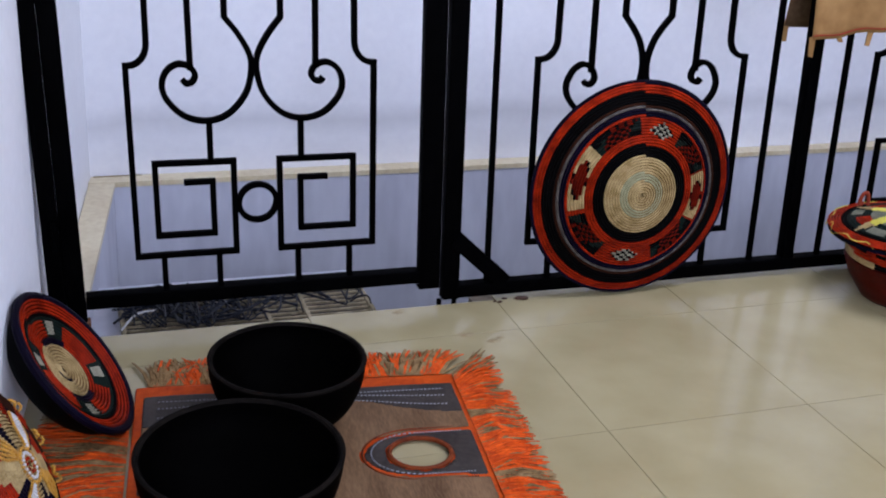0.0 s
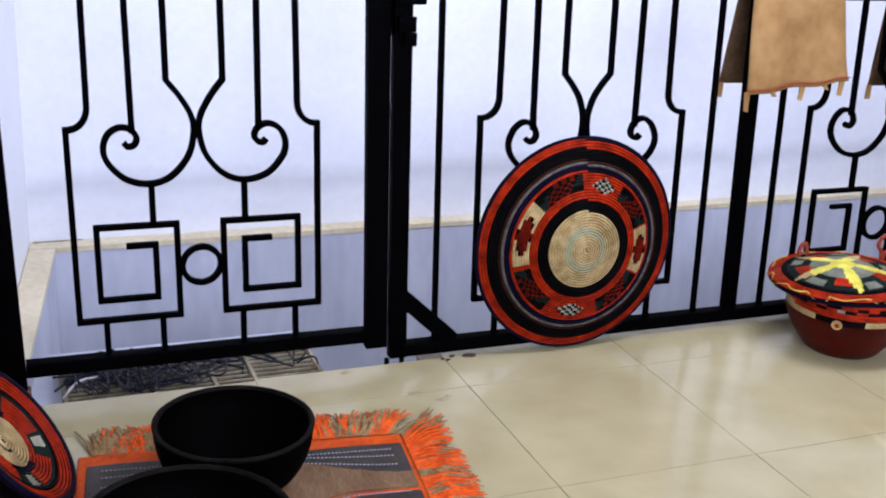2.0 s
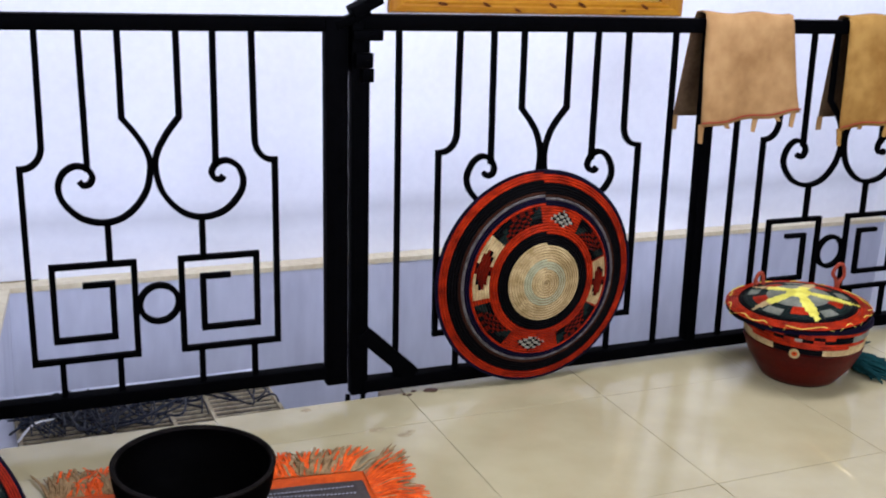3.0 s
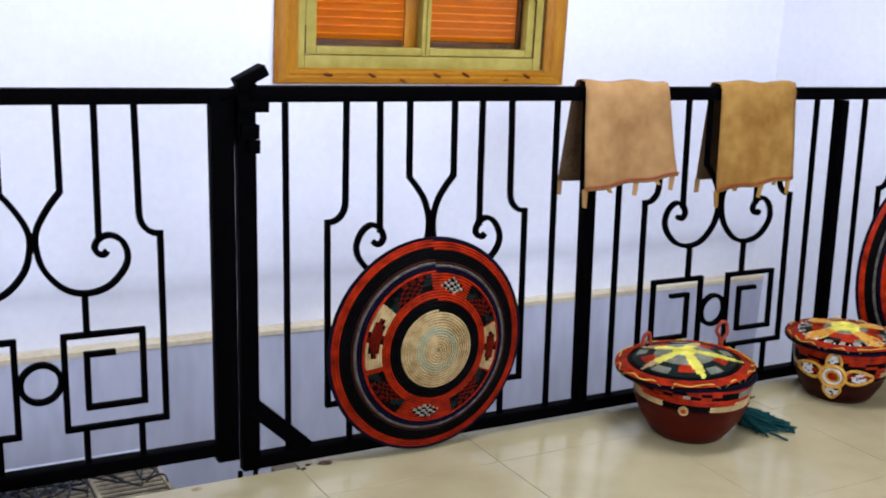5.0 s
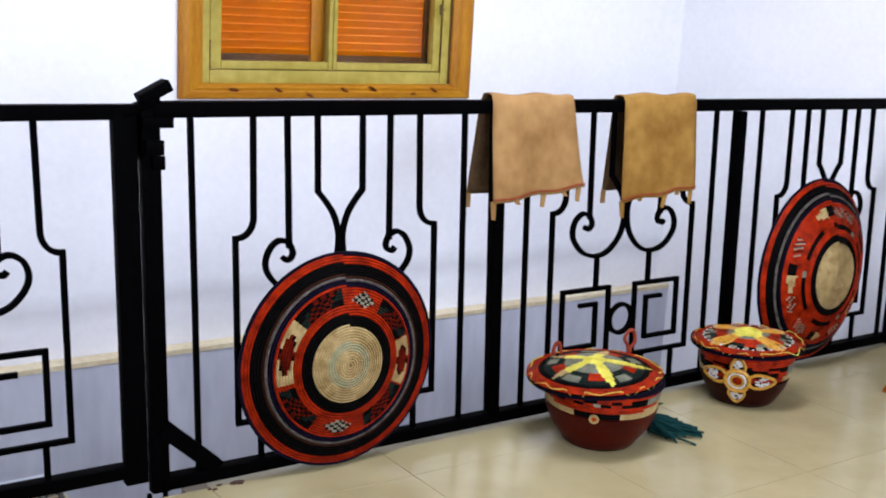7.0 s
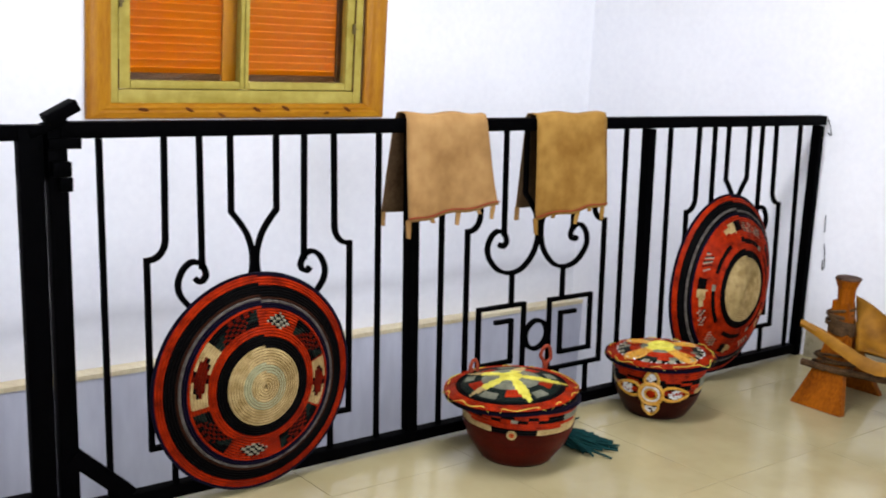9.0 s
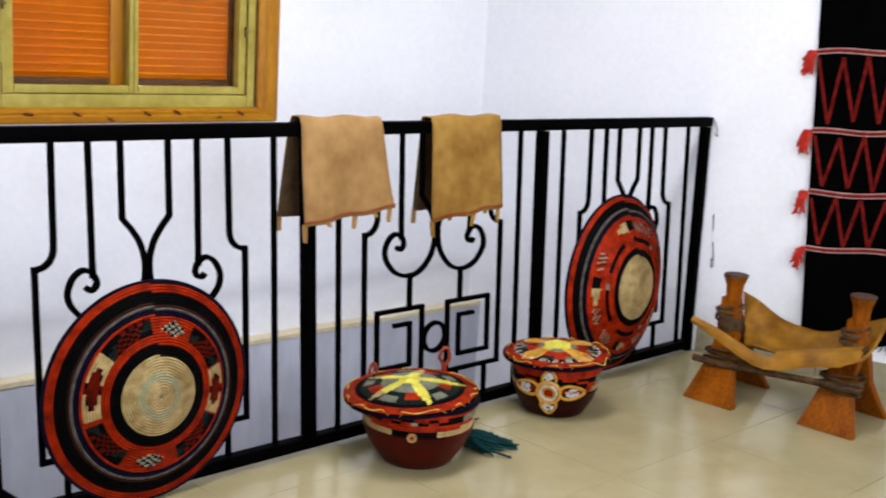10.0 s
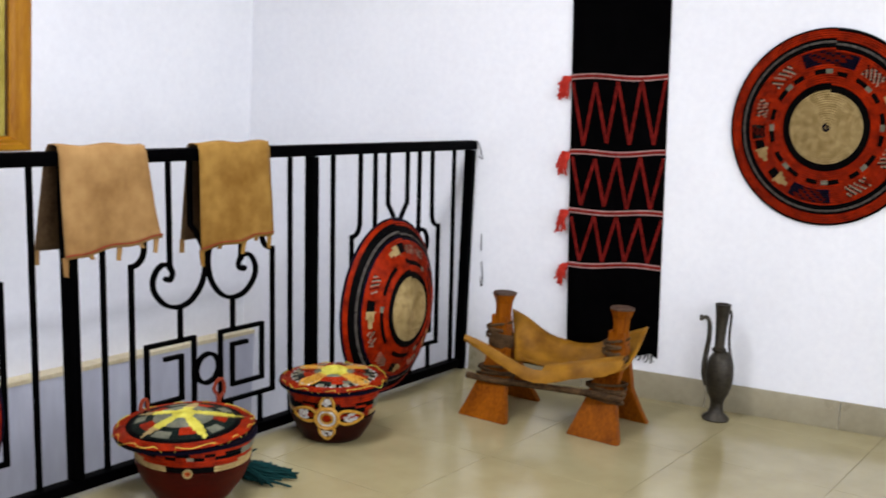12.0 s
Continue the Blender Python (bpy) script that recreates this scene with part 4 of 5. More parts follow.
# ---- hides over the top rail ----
def hide(label, mat, top, low, back, seed):
    """A hide folded over the rail. top: x0, x1; low: x0, z0, x1, z1 of the front hem; back: x0, x1, z of the rear hem."""
    ox = (top[0] + top[1]) / 2
    ob = thing("hanging_hide", label, "hide", (ox, 0, 0.75), group="hides over the railing")
    rnd = random.Random(seed)
    nu, rows = 16, []
    for v in range(31):
        row = []
        for i in range(nu + 1):
            u = i / nu
            ph = seed + u * 5
            if v <= 14:                       # front, from the hem up
                t = v / 14
                x0 = low[0] + (top[0] - low[0]) * t
                x1 = low[2] + (top[1] - low[2]) * t ** 0.8
                x = x0 + (x1 - x0) * u
                z = (low[1] + (low[3] - low[1]) * u) * (1 - t) + 1.128 * t
                y = -0.030 - 0.022 * (1 - t) * (0.6 + 0.4 * math.sin(ph)) - 0.006 * math.sin(u * 9 + 3 * t + seed) * (1 - t)
                z += 0.004 * math.sin(u * 14 + seed) * (1 - t)
            elif v <= 18:
                t = (v - 14) / 4
                x = top[0] + (top[1] - top[0]) * u
                y, z = -0.030 * math.cos(math.pi * t), 1.130 + 0.022 * math.sin(math.pi * t) ** 0.5 + 0.004 * math.sin(u * 11 + seed)
            else:
                t = (v - 18) / 12
                x0, x1 = top[0] + (back[0] - top[0]) * t, top[1] + (back[1] - top[1]) * t
                x, z = x0 + (x1 - x0) * u, 1.128 + (back[2] - 1.128) * t
                y = 0.030 + 0.055 * t + 0.006 * math.sin(u * 8 + seed)
            row.append((x - ox, y, z - 0.75))
        rows.append(row)
    bm = bmesh.new()
    vs = [[bm.verts.new(p) for p in r] for r in rows]
    for a, b in zip(vs, vs[1:]):
        for i in range(nu):
            f = bm.faces.new((a[i], a[i + 1], b[i + 1], b[i]))
    o = part("skin", bm, [mat, HIDE_IN], ob)
    sol = o.modifiers.new("thickness", "SOLIDIFY")
    sol.thickness, sol.offset, sol.material_offset = 0.004, 1, 1
    hem = [Vector(p) + Vector((0, -0.0055, 0.012)) for p in rows[0]]
    part("hem_stitching", tube(hem, 0.0026, 5), CORD_RED, ob, "dark red stitched line along the hem")
    for u, ln in ((0.02, 0.055), (0.28, 0.012), (0.57, 0.045), (0.75, 0.014), (0.97, 0.05)):
        p = Vector(rows[0][int(u * nu)])
        sx = rnd.uniform(-0.012, 0.016)
        bm = bmesh.new()
        w = 0.011
        quad = [(-w, 0.008), (w, 0.008), (w * 0.8 + sx, -ln), (-w * 0.6 + sx, -ln * 0.93)]
        f = [bm.verts.new((p.x + a, p.y - 0.003, p.z + b)) for a, b in quad]
        g = [bm.verts.new((p.x + a, p.y + 0.001, p.z + b)) for a, b in quad]
        bm.faces.new(f), bm.faces.new(g[::-1])
        for i in range(4):
            bm.faces.new((f[i], g[i], g[(i + 1) % 4], f[(i + 1) % 4]))
        part("tab", bm, mat, ob, smooth=False)
    p = Vector(rows[-1][0])
    part("tab", boxed(p.x - 0.004, p.x + 0.016, p.y - 0.002, p.y + 0.003, p.z - 0.045, p.z + 0.004), HIDE, ob)
    return ob


hide("light tan hide with a red hem folded over the railing", HIDE, (1.716, 2.058), (1.722, 0.80, 2.128, 0.836), (1.722, 2.06, 0.812), 1.3)
hide("golden tan hide with a red hem folded over the railing", HIDE_G, (2.294, 2.650), (2.318, 0.772, 2.668, 0.808), (2.325, 2.66, 0.795), 4.1)


# ---- wooden camel saddle ----
SO = Vector((3.78, -0.75, 0))
saddle = thing("camel_saddle", "reddish wooden camel saddle with a slung mustard leather seat", "saddle", SO)


def plank(name, secs, mat, label=""):
    """A shaped board through sections (centre, half width along y, half thickness)."""
    bm = bmesh.new()
    rings = []
    for c, hw, ht in secs:
        c = Vector(c) - SO
        rings.append([bm.verts.new(c + Vector((sx * ht, sy * hw, 0))) for sx, sy in ((-1, -1), (1, -1), (1, 1), (-1, 1))])
    for A, B in zip(rings, rings[1:]):
        for k in range(4):
            bm.faces.new((A[k], A[(k + 1) % 4], B[(k + 1) % 4], B[k]))
    bm.faces.new(rings[0][::-1]), bm.faces.new(rings[-1])
    bmesh.ops.bevel(bm, geom=[e for e in bm.edges if e.calc_length() > 0.03], offset=0.004, segments=2, affect="EDGES")
    return part(name, bm, mat, saddle, label)


for ya, yb, xa, xb, xt in ((-0.525, -0.475, 3.500, 3.905, 3.690), (-1.005, -0.985, 3.585, 3.955, 3.800)):
    s = 1 if ya > -0.75 else -1
    plank("front_board", [((xa, ya, 0.0), 0.118, 0.017), ((xa + 0.03, ya + 0.004, 0.05), 0.100, 0.019), ((xa + 0.075, ya + 0.01, 0.135), 0.072, 0.02), ((xa + 0.12, ya + 0.015, 0.22), 0.055, 0.022), ((xt - 0.012, yb - 0.01, 0.33), 0.042, 0.024), ((xt, yb, 0.42), 0.036, 0.03)], TEAK, "flared varnished board")
    plank("rear_board", [((xb, yb - 0.01, 0.0), 0.092, 0.017), ((xb - 0.03, yb - 0.005, 0.06), 0.074, 0.019), ((xb - 0.08, yb, 0.16), 0.052, 0.02), ((xt + 0.055, yb, 0.27), 0.042, 0.02), ((xt + 0.034, yb, 0.36), 0.034, 0.012)], TEAK, "flared varnished board")
    bm = lathe([(0, 0), (0.034, 0), (0.036, 0.06), (0.038, 0.085), (0.05, 0.115), (0.054, 0.122), (0.050, 0.130), (0.0, 0.131)], 8)
    bm.transform(Matrix.Translation(Vector((xt, yb - 0.008, 0.389)) - SO))
    part("post_head", bm, [TEAK], saddle, "faceted post with a flared head", smooth=False)
    bm = lathe([(0, 0.0), (0.0535, 0), (0.055, 0.005), (0.05, 0.010), (0, 0.011)], 8)
    bm.transform(Matrix.Translation(Vector((xt, yb - 0.008, 0.5115)) - SO))
    part("worn_cap", bm, TEAK_D, saddle, "worn grey end grain", smooth=False)
    # rawhide lashings
    for z, xo, hw, ht, k in ((0.150, xa + 0.086, 0.088, 0.034, 6), (0.315, xt + 0.004, 0.052, 0.05, 6)):
        rnd = random.Random(int(z * 100 + ya * 10))
        pts = []
        for s in range(16 * k):
            q, i = 2 * math.pi * s / 16, s / 16
            x0 = xo + 0.5 * 0.011 * i if z < 0.3 else xo
            pts.append(Vector((x0 + ht * math.cos(q) * (1 + 0.1 * rnd.random()) - SO.x, (ya if z < 0.3 else yb) + 0.01 + hw * math.sin(q) - SO.y, z + 0.011 * i + 0.010 * math.sin(q + 1.9 * int(i)) + rnd.uniform(-0.001, 0.001))))
        bm = tube(pts, 0.0065, 6)
        part("lashing", bm, RAWHIDE, saddle, "grey-brown rawhide lashing")
# side rods
for pts in (((3.535, -0.41, 0.165), (3.555, -0.52, 0.160), (3.585, -0.72, 0.168), (3.61, -0.93, 0.178), (3.65, -1.09, 0.170)), ((3.835, -0.38, 0.20), (3.86, -0.6, 0.19), (3.92, -0.90, 0.195), (3.93, -0.99, 0.20))):
    part("side_rod", tube([p - SO for p in spline(pts, 5)], 0.014, 8), RAWHIDE, saddle, "bark-brown side rod")
# slung leather: a sheet hung between the posts, low in the middle, open beside the first post
bm = bmesh.new()
nu, nv = 26, 12
grid = []
for j in range(nv + 1):
    v = j / nv
    row = []
    for i in range(nu + 1):
        u = i / nu
        e = abs(2 * u - 1.02)
        rear = Vector((3.80 + 0.18 * u, -0.462 - 0.575 * u, 0.306 + 0.118 * e ** 1.5 - 0.004 * math.sin(9 * u)))
        fore = Vector((3.625 + 0.05 * u + 0.10 * max(0.0, 0.35 - u), -0.575 - 0.50 * u, 0.238 + 0.10 * max(0.0, u - 0.45) ** 1.2 + 0.02 * max(0.0, 0.3 - u)))
        p = rear.lerp(fore, v)
        p.z -= 0.050 * math.sin(math.pi * v) * (0.5 + 0.5 * (1 - e))
        p.z += 0.006 * math.sin(9 * u + 5 * v) + 0.005 * math.sin(17 * u - 7 * v)
        p.x += 0.006 * math.sin(13 * u + 4 * v)
        row.append(bm.verts.new(p - SO))
    grid.append(row)
for a, b in zip(grid, grid[1:]):
    for i in range(nu):
        bm.faces.new((a[i], a[i + 1], b[i + 1], b[i]))
seat = part("seat", bm, [SEAT], saddle, "worn mustard leather slung between the boards")
sol = seat.modifiers.new("thickness", "SOLIDIFY")
sol.thickness, sol.offset = 0.007, 0


def band_along(name, ctrl, mat, label):
    """A leather band through (point, half width, lean): a soft oblong section swept along."""
    bm = bmesh.new()
    pts = spline([c[0] for c in ctrl], 5)
    n = len(pts) - 1
    prev = None
    for i, p in enumerate(pts):
        f = i / n * (len(ctrl) - 1)
        k = min(int(f), len(ctrl) - 2)
        w, lean_x = (ctrl[k][q] + (ctrl[k + 1][q] - ctrl[k][q]) * (f - k) for q in (1, 2))
        w *= 1 + 0.06 * math.sin(2.3 * i)
        q = [bm.verts.new(p - SO + Vector((dx + dz * lean_x, 0, dz * w))) for dx, dz in ((-0.006, -1), (-0.012, 0), (-0.004, 1), (0.007, 0.9), (0.004, 0), (0.006, -0.9))]
        if prev:
            for m in range(6):
                bm.faces.new((prev[m], prev[(m + 1) % 6], q[(m + 1) % 6], q[m]))
        else:
            bm.faces.new(q[::-1])
        prev = q
    bm.faces.new(prev)
    return part(name, bm, mat, saddle, label)


band_along("strap", [((3.495, -0.415, 0.336), 0.014, 0.0), ((3.505, -0.49, 0.312), 0.019, 0.004), ((3.52, -0.585, 0.270), 0.022, 0.008), ((3.55, -0.70, 0.222), 0.024, 0.012), ((3.575, -0.79, 0.224), 0.026, 0.014), ((3.60, -0.905, 0.262), 0.026, 0.014), ((3.625, -1.01, 0.287), 0.028, 0.012), ((3.64, -1.085, 0.318), 0.020, 0.008)], SEAT, "folded leather front edge")
band_along("fold", [((3.60, -0.75, 0.250), 0.010, 0.02), ((3.635, -0.90, 0.287), 0.014, 0.03), ((3.66, -1.02, 0.318), 0.016, 0.03), ((3.67, -1.07, 0.335), 0.012, 0.02)], SEAT, "upper fold of the leather")
for x, y, z, hw in ((3.665, -0.490, 0.285, 0.056), (3.775, -0.992, 0.268, 0.050)):
    bm = lathe([(hw * 0.86, 0.0), (hw * 1.0, 0.006), (hw * 1.04, 0.022), (hw * 0.97, 0.040), (hw * 0.99, 0.056), (hw * 0.88, 0.066)], 14)
    bm.transform(Matrix.Translation(Vector((x, y, z)) - SO) @ Matrix.Rotation(radians(9), 4, "X") @ Matrix.Diagonal((0.82, 1.0, 1, 1)))
    part("rawhide_wrap", bm, RAWHIDE, saddle, "dried rawhide wrap on the post")


# ---- bronze ewer ----
ew = on_wall(1.276, 0, 0.165)
ewer = thing("ewer", "tarnished bronze ewer with a curved spout", "jug", (ew.x, ew.y, 0), math.degrees(math.atan2(U.y, U.x)))
part("body", lathe([(0, 0.0), (0.056, 0.0), (0.060, 0.006), (0.054, 0.016), (0.036, 0.032), (0.029, 0.055), (0.028, 0.078), (0.034, 0.098), (0.048, 0.125), (0.058, 0.165), (0.061, 0.205), (0.058, 0.245), (0.050, 0.278), (0.036, 0.300), (0.026, 0.308)], 40), BRONZE, ewer)
part("neck", lathe([(0.026, 0.306), (0.031, 0.312), (0.031, 0.320), (0.022, 0.326), (0.022, 0.36), (0.025, 0.42), (0.030, 0.48), (0.034, 0.515), (0.036, 0.52), (0.031, 0.521), (0.026, 0.47), (0.0, 0.44)], 28, ), BRONZE, ewer, "tall flaring neck").matrix_basis = Matrix.Translation((-0.012, 0, 0))
part("spout", tube(spline([(-0.050, 0, 0.15), (-0.068, 0, 0.20), (-0.068, 0, 0.28), (-0.060, 0, 0.36), (-0.064, 0, 0.425), (-0.078, 0, 0.452), (-0.096, 0, 0.448)], 6), 0.011, 10, taper=list(np.linspace(1.25, 0.75, 37))), BRONZE, ewer, "long curved spout")
part("spout_lip", lathe([(0, 0), (0.011, 0), (0.015, 0.008), (0.012, 0.014), (0, 0.012)], 14), BRONZE, ewer).matrix_basis = Matrix.Translation((-0.094, 0, 0.449)) @ Matrix.Rotation(radians(-95), 4, "Y")
part("handle", tube(spline([(0.014, 0.016, 0.50), (0.024, 0.018, 0.47), (0.024, 0.014, 0.39), (0.030, 0.01, 0.33), (0.046, 0, 0.27)], 6), 0.006, 8), BRONZE, ewer)

# ---- black cloth hanging ----
hang = thing("wall_hanging", "black woven cloth with dark red zigzags on the wall", "wall hanging", on_wall(0.44, 2.3))
hang.matrix_world = WALLFRAME


def cl(u, z, off=0.0):
    """u 0..1 across the cloth at height z."""
    a = 0.434 + 0.061 * (1.81 - z)
    b = 0.889 + 0.048 * (1.81 - z)
    s = a + (b - a) * u
    return Vector((s, 0.012 + off + 0.006 * math.sin(9 * u + 2 * z) + 0.01 * max(0, 1 - abs(z - 0.3)) * math.sin(5 * u + 1), z))


bm = bmesh.new()
rows = [[bm.verts.new(cl(i / 14, z + (0.012 * math.sin(i * 2.1) if z < 0.25 else 0))) for i in range(15)] for z in np.linspace(2.3, 0.205, 50)]
for a, b in zip(rows, rows[1:]):
    for i in range(14):
        bm.faces.new((a[i], a[i + 1], b[i + 1], b[i]))
o = part("cloth", bm, CLOTH, hang)
sol = o.modifiers.new("thickness", "SOLIDIFY")
sol.thickness, sol.offset = 0.004, 0
LINES = ((1.463, 1.486), (1.114, 1.144), (0.842, 0.866), (0.591, 0.621))
rnd = random.Random(11)
for k, (za, zb) in enumerate(LINES):
    for dz, mat, r in ((0.0095, CLOTH_P, 0.003), (0.0, CLOTH_R, 0.0065), (-0.0095, CLOTH_P, 0.003)):
        part("woven_line", tube([cl(u, za + (zb - za) * u + dz + 0.006 * math.sin(7 * u + k), 0.004) for u in np.linspace(-0.01, 1.0, 18)], r, 5), mat, hang)
    bm = bmesh.new()
    for i in range(26):
        p = cl(-0.01, za - 0.002, 0.006)
        e = p + Vector((rnd.uniform(-0.055, -0.002), rnd.uniform(0.0, 0.014), rnd.uniform(-0.11, -0.03)))
        m1 = p + Vector((rnd.uniform(-0.035, 0.0), 0.006, -0.02 + rnd.uniform(-0.01, 0.02)))
        sweep(bm, spline([p, m1, e], 3), 0.0035, 4)
    part("tassel", bm, TASSEL_R, hang, "bright red thread tassel", smooth=False)
for k in range(3):
    (ta, tb), (ba, bb) = LINES[k], LINES[k + 1]
    drop = (0.88, 0.90, 0.92)[k]
    n = 8
    pts = []
    for i in range(n + 1):
        u = 0.015 + 0.97 * i / n + 0.012 * math.sin(3 * i + k)
        top, bot = ta + (tb - ta) * u - 0.02, ba + (bb - ba) * u
        z = top if i % 2 == 0 else top + (bot - top) * drop
        pts.append(cl(min(u, 0.99), z + rnd.uniform(-0.008, 0.008), 0.0035))
    for a, b in zip(pts, pts[1:]):
        bm = bmesh.new()
        d = (b - a).normalized()
        n2 = Vector((d.z, 0, -d.x)) * 0.0072
        f = [bm.verts.new(p + Vector((0, y, 0))) for y in (0.0, 0.003) for p in (a + n2, a - n2, b - n2, b + n2)]
        for q in ((0, 1, 2, 3), (7, 6, 5, 4), (0, 4, 5, 1), (1, 5, 6, 2), (2, 6, 7, 3), (3, 7, 4, 0)):
            bm.faces.new([f[i] for i in q])
        part("zigzag", bm, ZIG, hang, smooth=False)
# frayed lower edge
bm = bmesh.new()
for i in range(40):
    p = cl(rnd.random(), 0.208, 0.0)
    sweep(bm, [p, p + Vector((rnd.uniform(-0.008, 0.008), 0.004, -0.02)), p + Vector((rnd.uniform(-0.012, 0.012), 0.004, -rnd.uniform(0.022, 0.04)))], 0.0018, 4)
tagged(part("frayed_edge", bm, CLOTH, hang, smooth=False), kind="stuff")

# ---- black wooden bowls ----
def bowl(place, R, h, label):
    ob = thing("bowl", label, "bowl", place, group="black bowls")
    out = [(0, 0.0), (R * 0.42, 0.0)] + [(R * (0.42 + 0.58 * math.sin(q)), h * (1 - math.cos(q))) for q in np.linspace(0.12, math.pi / 2, 14)]
    out[-1] = (R, h - 0.008)
    part("shell", lathe(out, 64), BURNT, ob)
    part("rim", lathe([(R, h - 0.0081), (R + 0.002, h - 0.002), (R - 0.003, h + 0.001), (R - 0.008, h), (R - 0.012, h - 0.006)], 64), WORN, ob, "worn greyish rim")
    ins = [(R - 0.012, h - 0.006)] + [(max(0.0, (R - 0.012) * math.cos(q)), h - 0.006 - (h - 0.03) * math.sin(q)) for q in np.linspace(0.1, math.pi / 2, 14)]
    part("inside", lathe(ins, 64), BURNT, ob)
    return ob


bowl((0.013, -0.572, 0.011), 0.186, 0.165, "deep black carved wooden bowl standing on the rug")
bowl((-0.162, -0.965, 0.011), 0.210, 0.175, "larger deep black carved wooden bowl standing on the rug")

# ---- leather rug with fringe ----
RO = Vector((-0.293, -0.388, 0.0))
rug = thing("leather_rug", "orange fringed leather rug with charcoal patches and oval holes", "rug", RO, -7)
RW, RL = 0.748, 1.10
HOLES = [(RW - 0.128, 0.338), (0.128, 0.338), (RW - 0.128, 0.76), (0.128, 0.76)]


def hole_d(a, b):
    return min(math.hypot((a - c) / 0.068, (b - d) / 0.060) for c, d in HOLES)


def rug_z(a, b):
    return 0.005 + 0.0015 * math.sin(9 * a + 4 * b) + 0.001 * math.sin(23 * a - 15 * b)


def sheet(name, inside, mat, lift, label="", step=0.0105):
    """A leather sheet over the cells of the rug whose centre is inside."""
    bm = bmesh.new()
    vs = {}

    def vert(i, j):
        if (i, j) not in vs:
            vs[i, j] = bm.verts.new((i * step, -j * step, rug_z(i * step, j * step) + lift))
        return vs[i, j]

    for i in range(-6, int(RW / step) + 6):
        for j in range(-6, int(RL / step) + 6):
            if inside((i + 0.5) * step, (j + 0.5) * step):
                bm.faces.new((vert(i, j), vert(i + 1, j), vert(i + 1, j + 1), vert(i, j + 1)))
    for _ in range(5):
        bmesh.ops.smooth_vert(bm, verts=[v for v in bm.verts if v.is_boundary], factor=0.5, use_axis_x=True, use_axis_y=True)
    o = part(name, bm, mat, rug, label)
    sol = o.modifiers.new("thickness", "SOLIDIFY")
    sol.thickness, sol.offset = 0.002, -1
    return o


def finger(a, b, cx, cy, left):
    """A tongue-shaped patch from the side edge round a hole."""
    h = 0.105 + 0.012 * math.sin(8 * a)
    dx = (cx - a) if not left else (a - cx)
    if dx > 0:
        return math.hypot(dx / 0.135, (b - cy) / h) < 1
    return abs(b - cy) < h * (1.0 + 0.08 * dx)


def charcoal(a, b):
    if not (-0.02 < a < RW + 0.018 and 0.012 < b < RL - 0.012):
        return False
    if hole_d(a, b) < 1.12:
        return False
    for i, (cx, cy) in enumerate(HOLES):
        if finger(a, b, cx, cy, cx < RW / 2):
            return True
    return False


def corner_patch(a, b, right, low):
    x = (RW - a) if right else a
    y = (RL - b) if low else b
    lim = 0.118 + 0.05 * math.cos(min(1, x / 0.27) * 2.6) if x < 0.27 else 0
    return -0.016 < x < 0.27 and 0.008 < y < lim


sheet("border", lambda a, b: -0.045 < a < RW + 0.040 and -0.04 < b < RL + 0.04 and hole_d(a, b) > 1.0, ORANGE, 0.0, "orange dyed leather ground")
sheet("field", lambda a, b: -0.02 < a < RW + 0.018 and 0.01 < b < RL - 0.01 and hole_d(a, b) > 1.2 and not charcoal(a, b), RUGTAN, 0.0026, "brown leather field")
for hx, hy in HOLES:
    sheet("patch", lambda a, b, x=hx, y=hy: charcoal(a, b) and math.hypot(a - x, b - y) == min(math.hypot(a - c, b - d) for c, d in HOLES), CHAR, 0.0030, "charcoal leather patch round a hole")
for right in (False, True):
    for low in (False, True):
        sheet("patch", lambda a, b, r=right, l=low: corner_patch(a, b, r, l), CHAR, 0.0052, "charcoal leather corner patch")
# piping and stitching
for cx, cy in HOLES:
    part("hole_piping", sweep(bmesh.new(), [(cx + 0.073 * math.cos(q), -cy + 0.0645 * math.sin(q), 0.0105) for q in np.linspace(0, 2 * math.pi, 41)[:-1]], 0.0062, 6, closed=True), PIPING, rug, "rust-brown piped hole edge")
    left = cx < RW / 2
    s = -1 if left else 1
    for off, mat, r, dash in ((0.0, PIPING, 0.0024, False), (-0.020, THREAD, 0.0014, True)):
        pts = []
        for q in np.linspace(-1, 1, 61):
            if abs(q) > 0.45:
                x = cx + s * ((abs(q) - 0.45) / 0.55) * 0.115
                y = cy + math.copysign(0.107 + off, q)
            else:
                ang = q / 0.45 * math.pi / 2
                x = cx - s * (0.136 + off) * math.cos(ang)
                y = cy + (0.107 + off) * math.sin(ang)
            pts.append(Vector((x, -y, 0.0118 if dash else 0.0095)))
        bm = bmesh.new()
        if dash:
            for i in range(0, 60, 1):
                a, b = pts[i], pts[i + 1]
                sweep(bm, [a, a.lerp(b, 0.55)], r, 4)
        else:
            sweep(bm, pts, r, 5)
        part("stitching" if dash else "piping", bm, mat, rug, smooth=False)
for right in (False, True):
    s = -1 if right else 1
    base = RW if right else 0
    for k, yy in enumerate((0.05, 0.072, 0.105)):
        bm = bmesh.new()
        for i in range(24):
            x = 0.02 + i * 0.0098
            bend = 0.022 * math.cos(x / 0.27 * 2.6) * (k / 2)
            sweep(bm, [(base + s * x, -(yy + bend), 0.0135), (base + s * (x + 0.0055), -(yy + bend), 0.0135)], 0.0013, 4)
        part("stitching", bm, THREAD, rug, smooth=False)
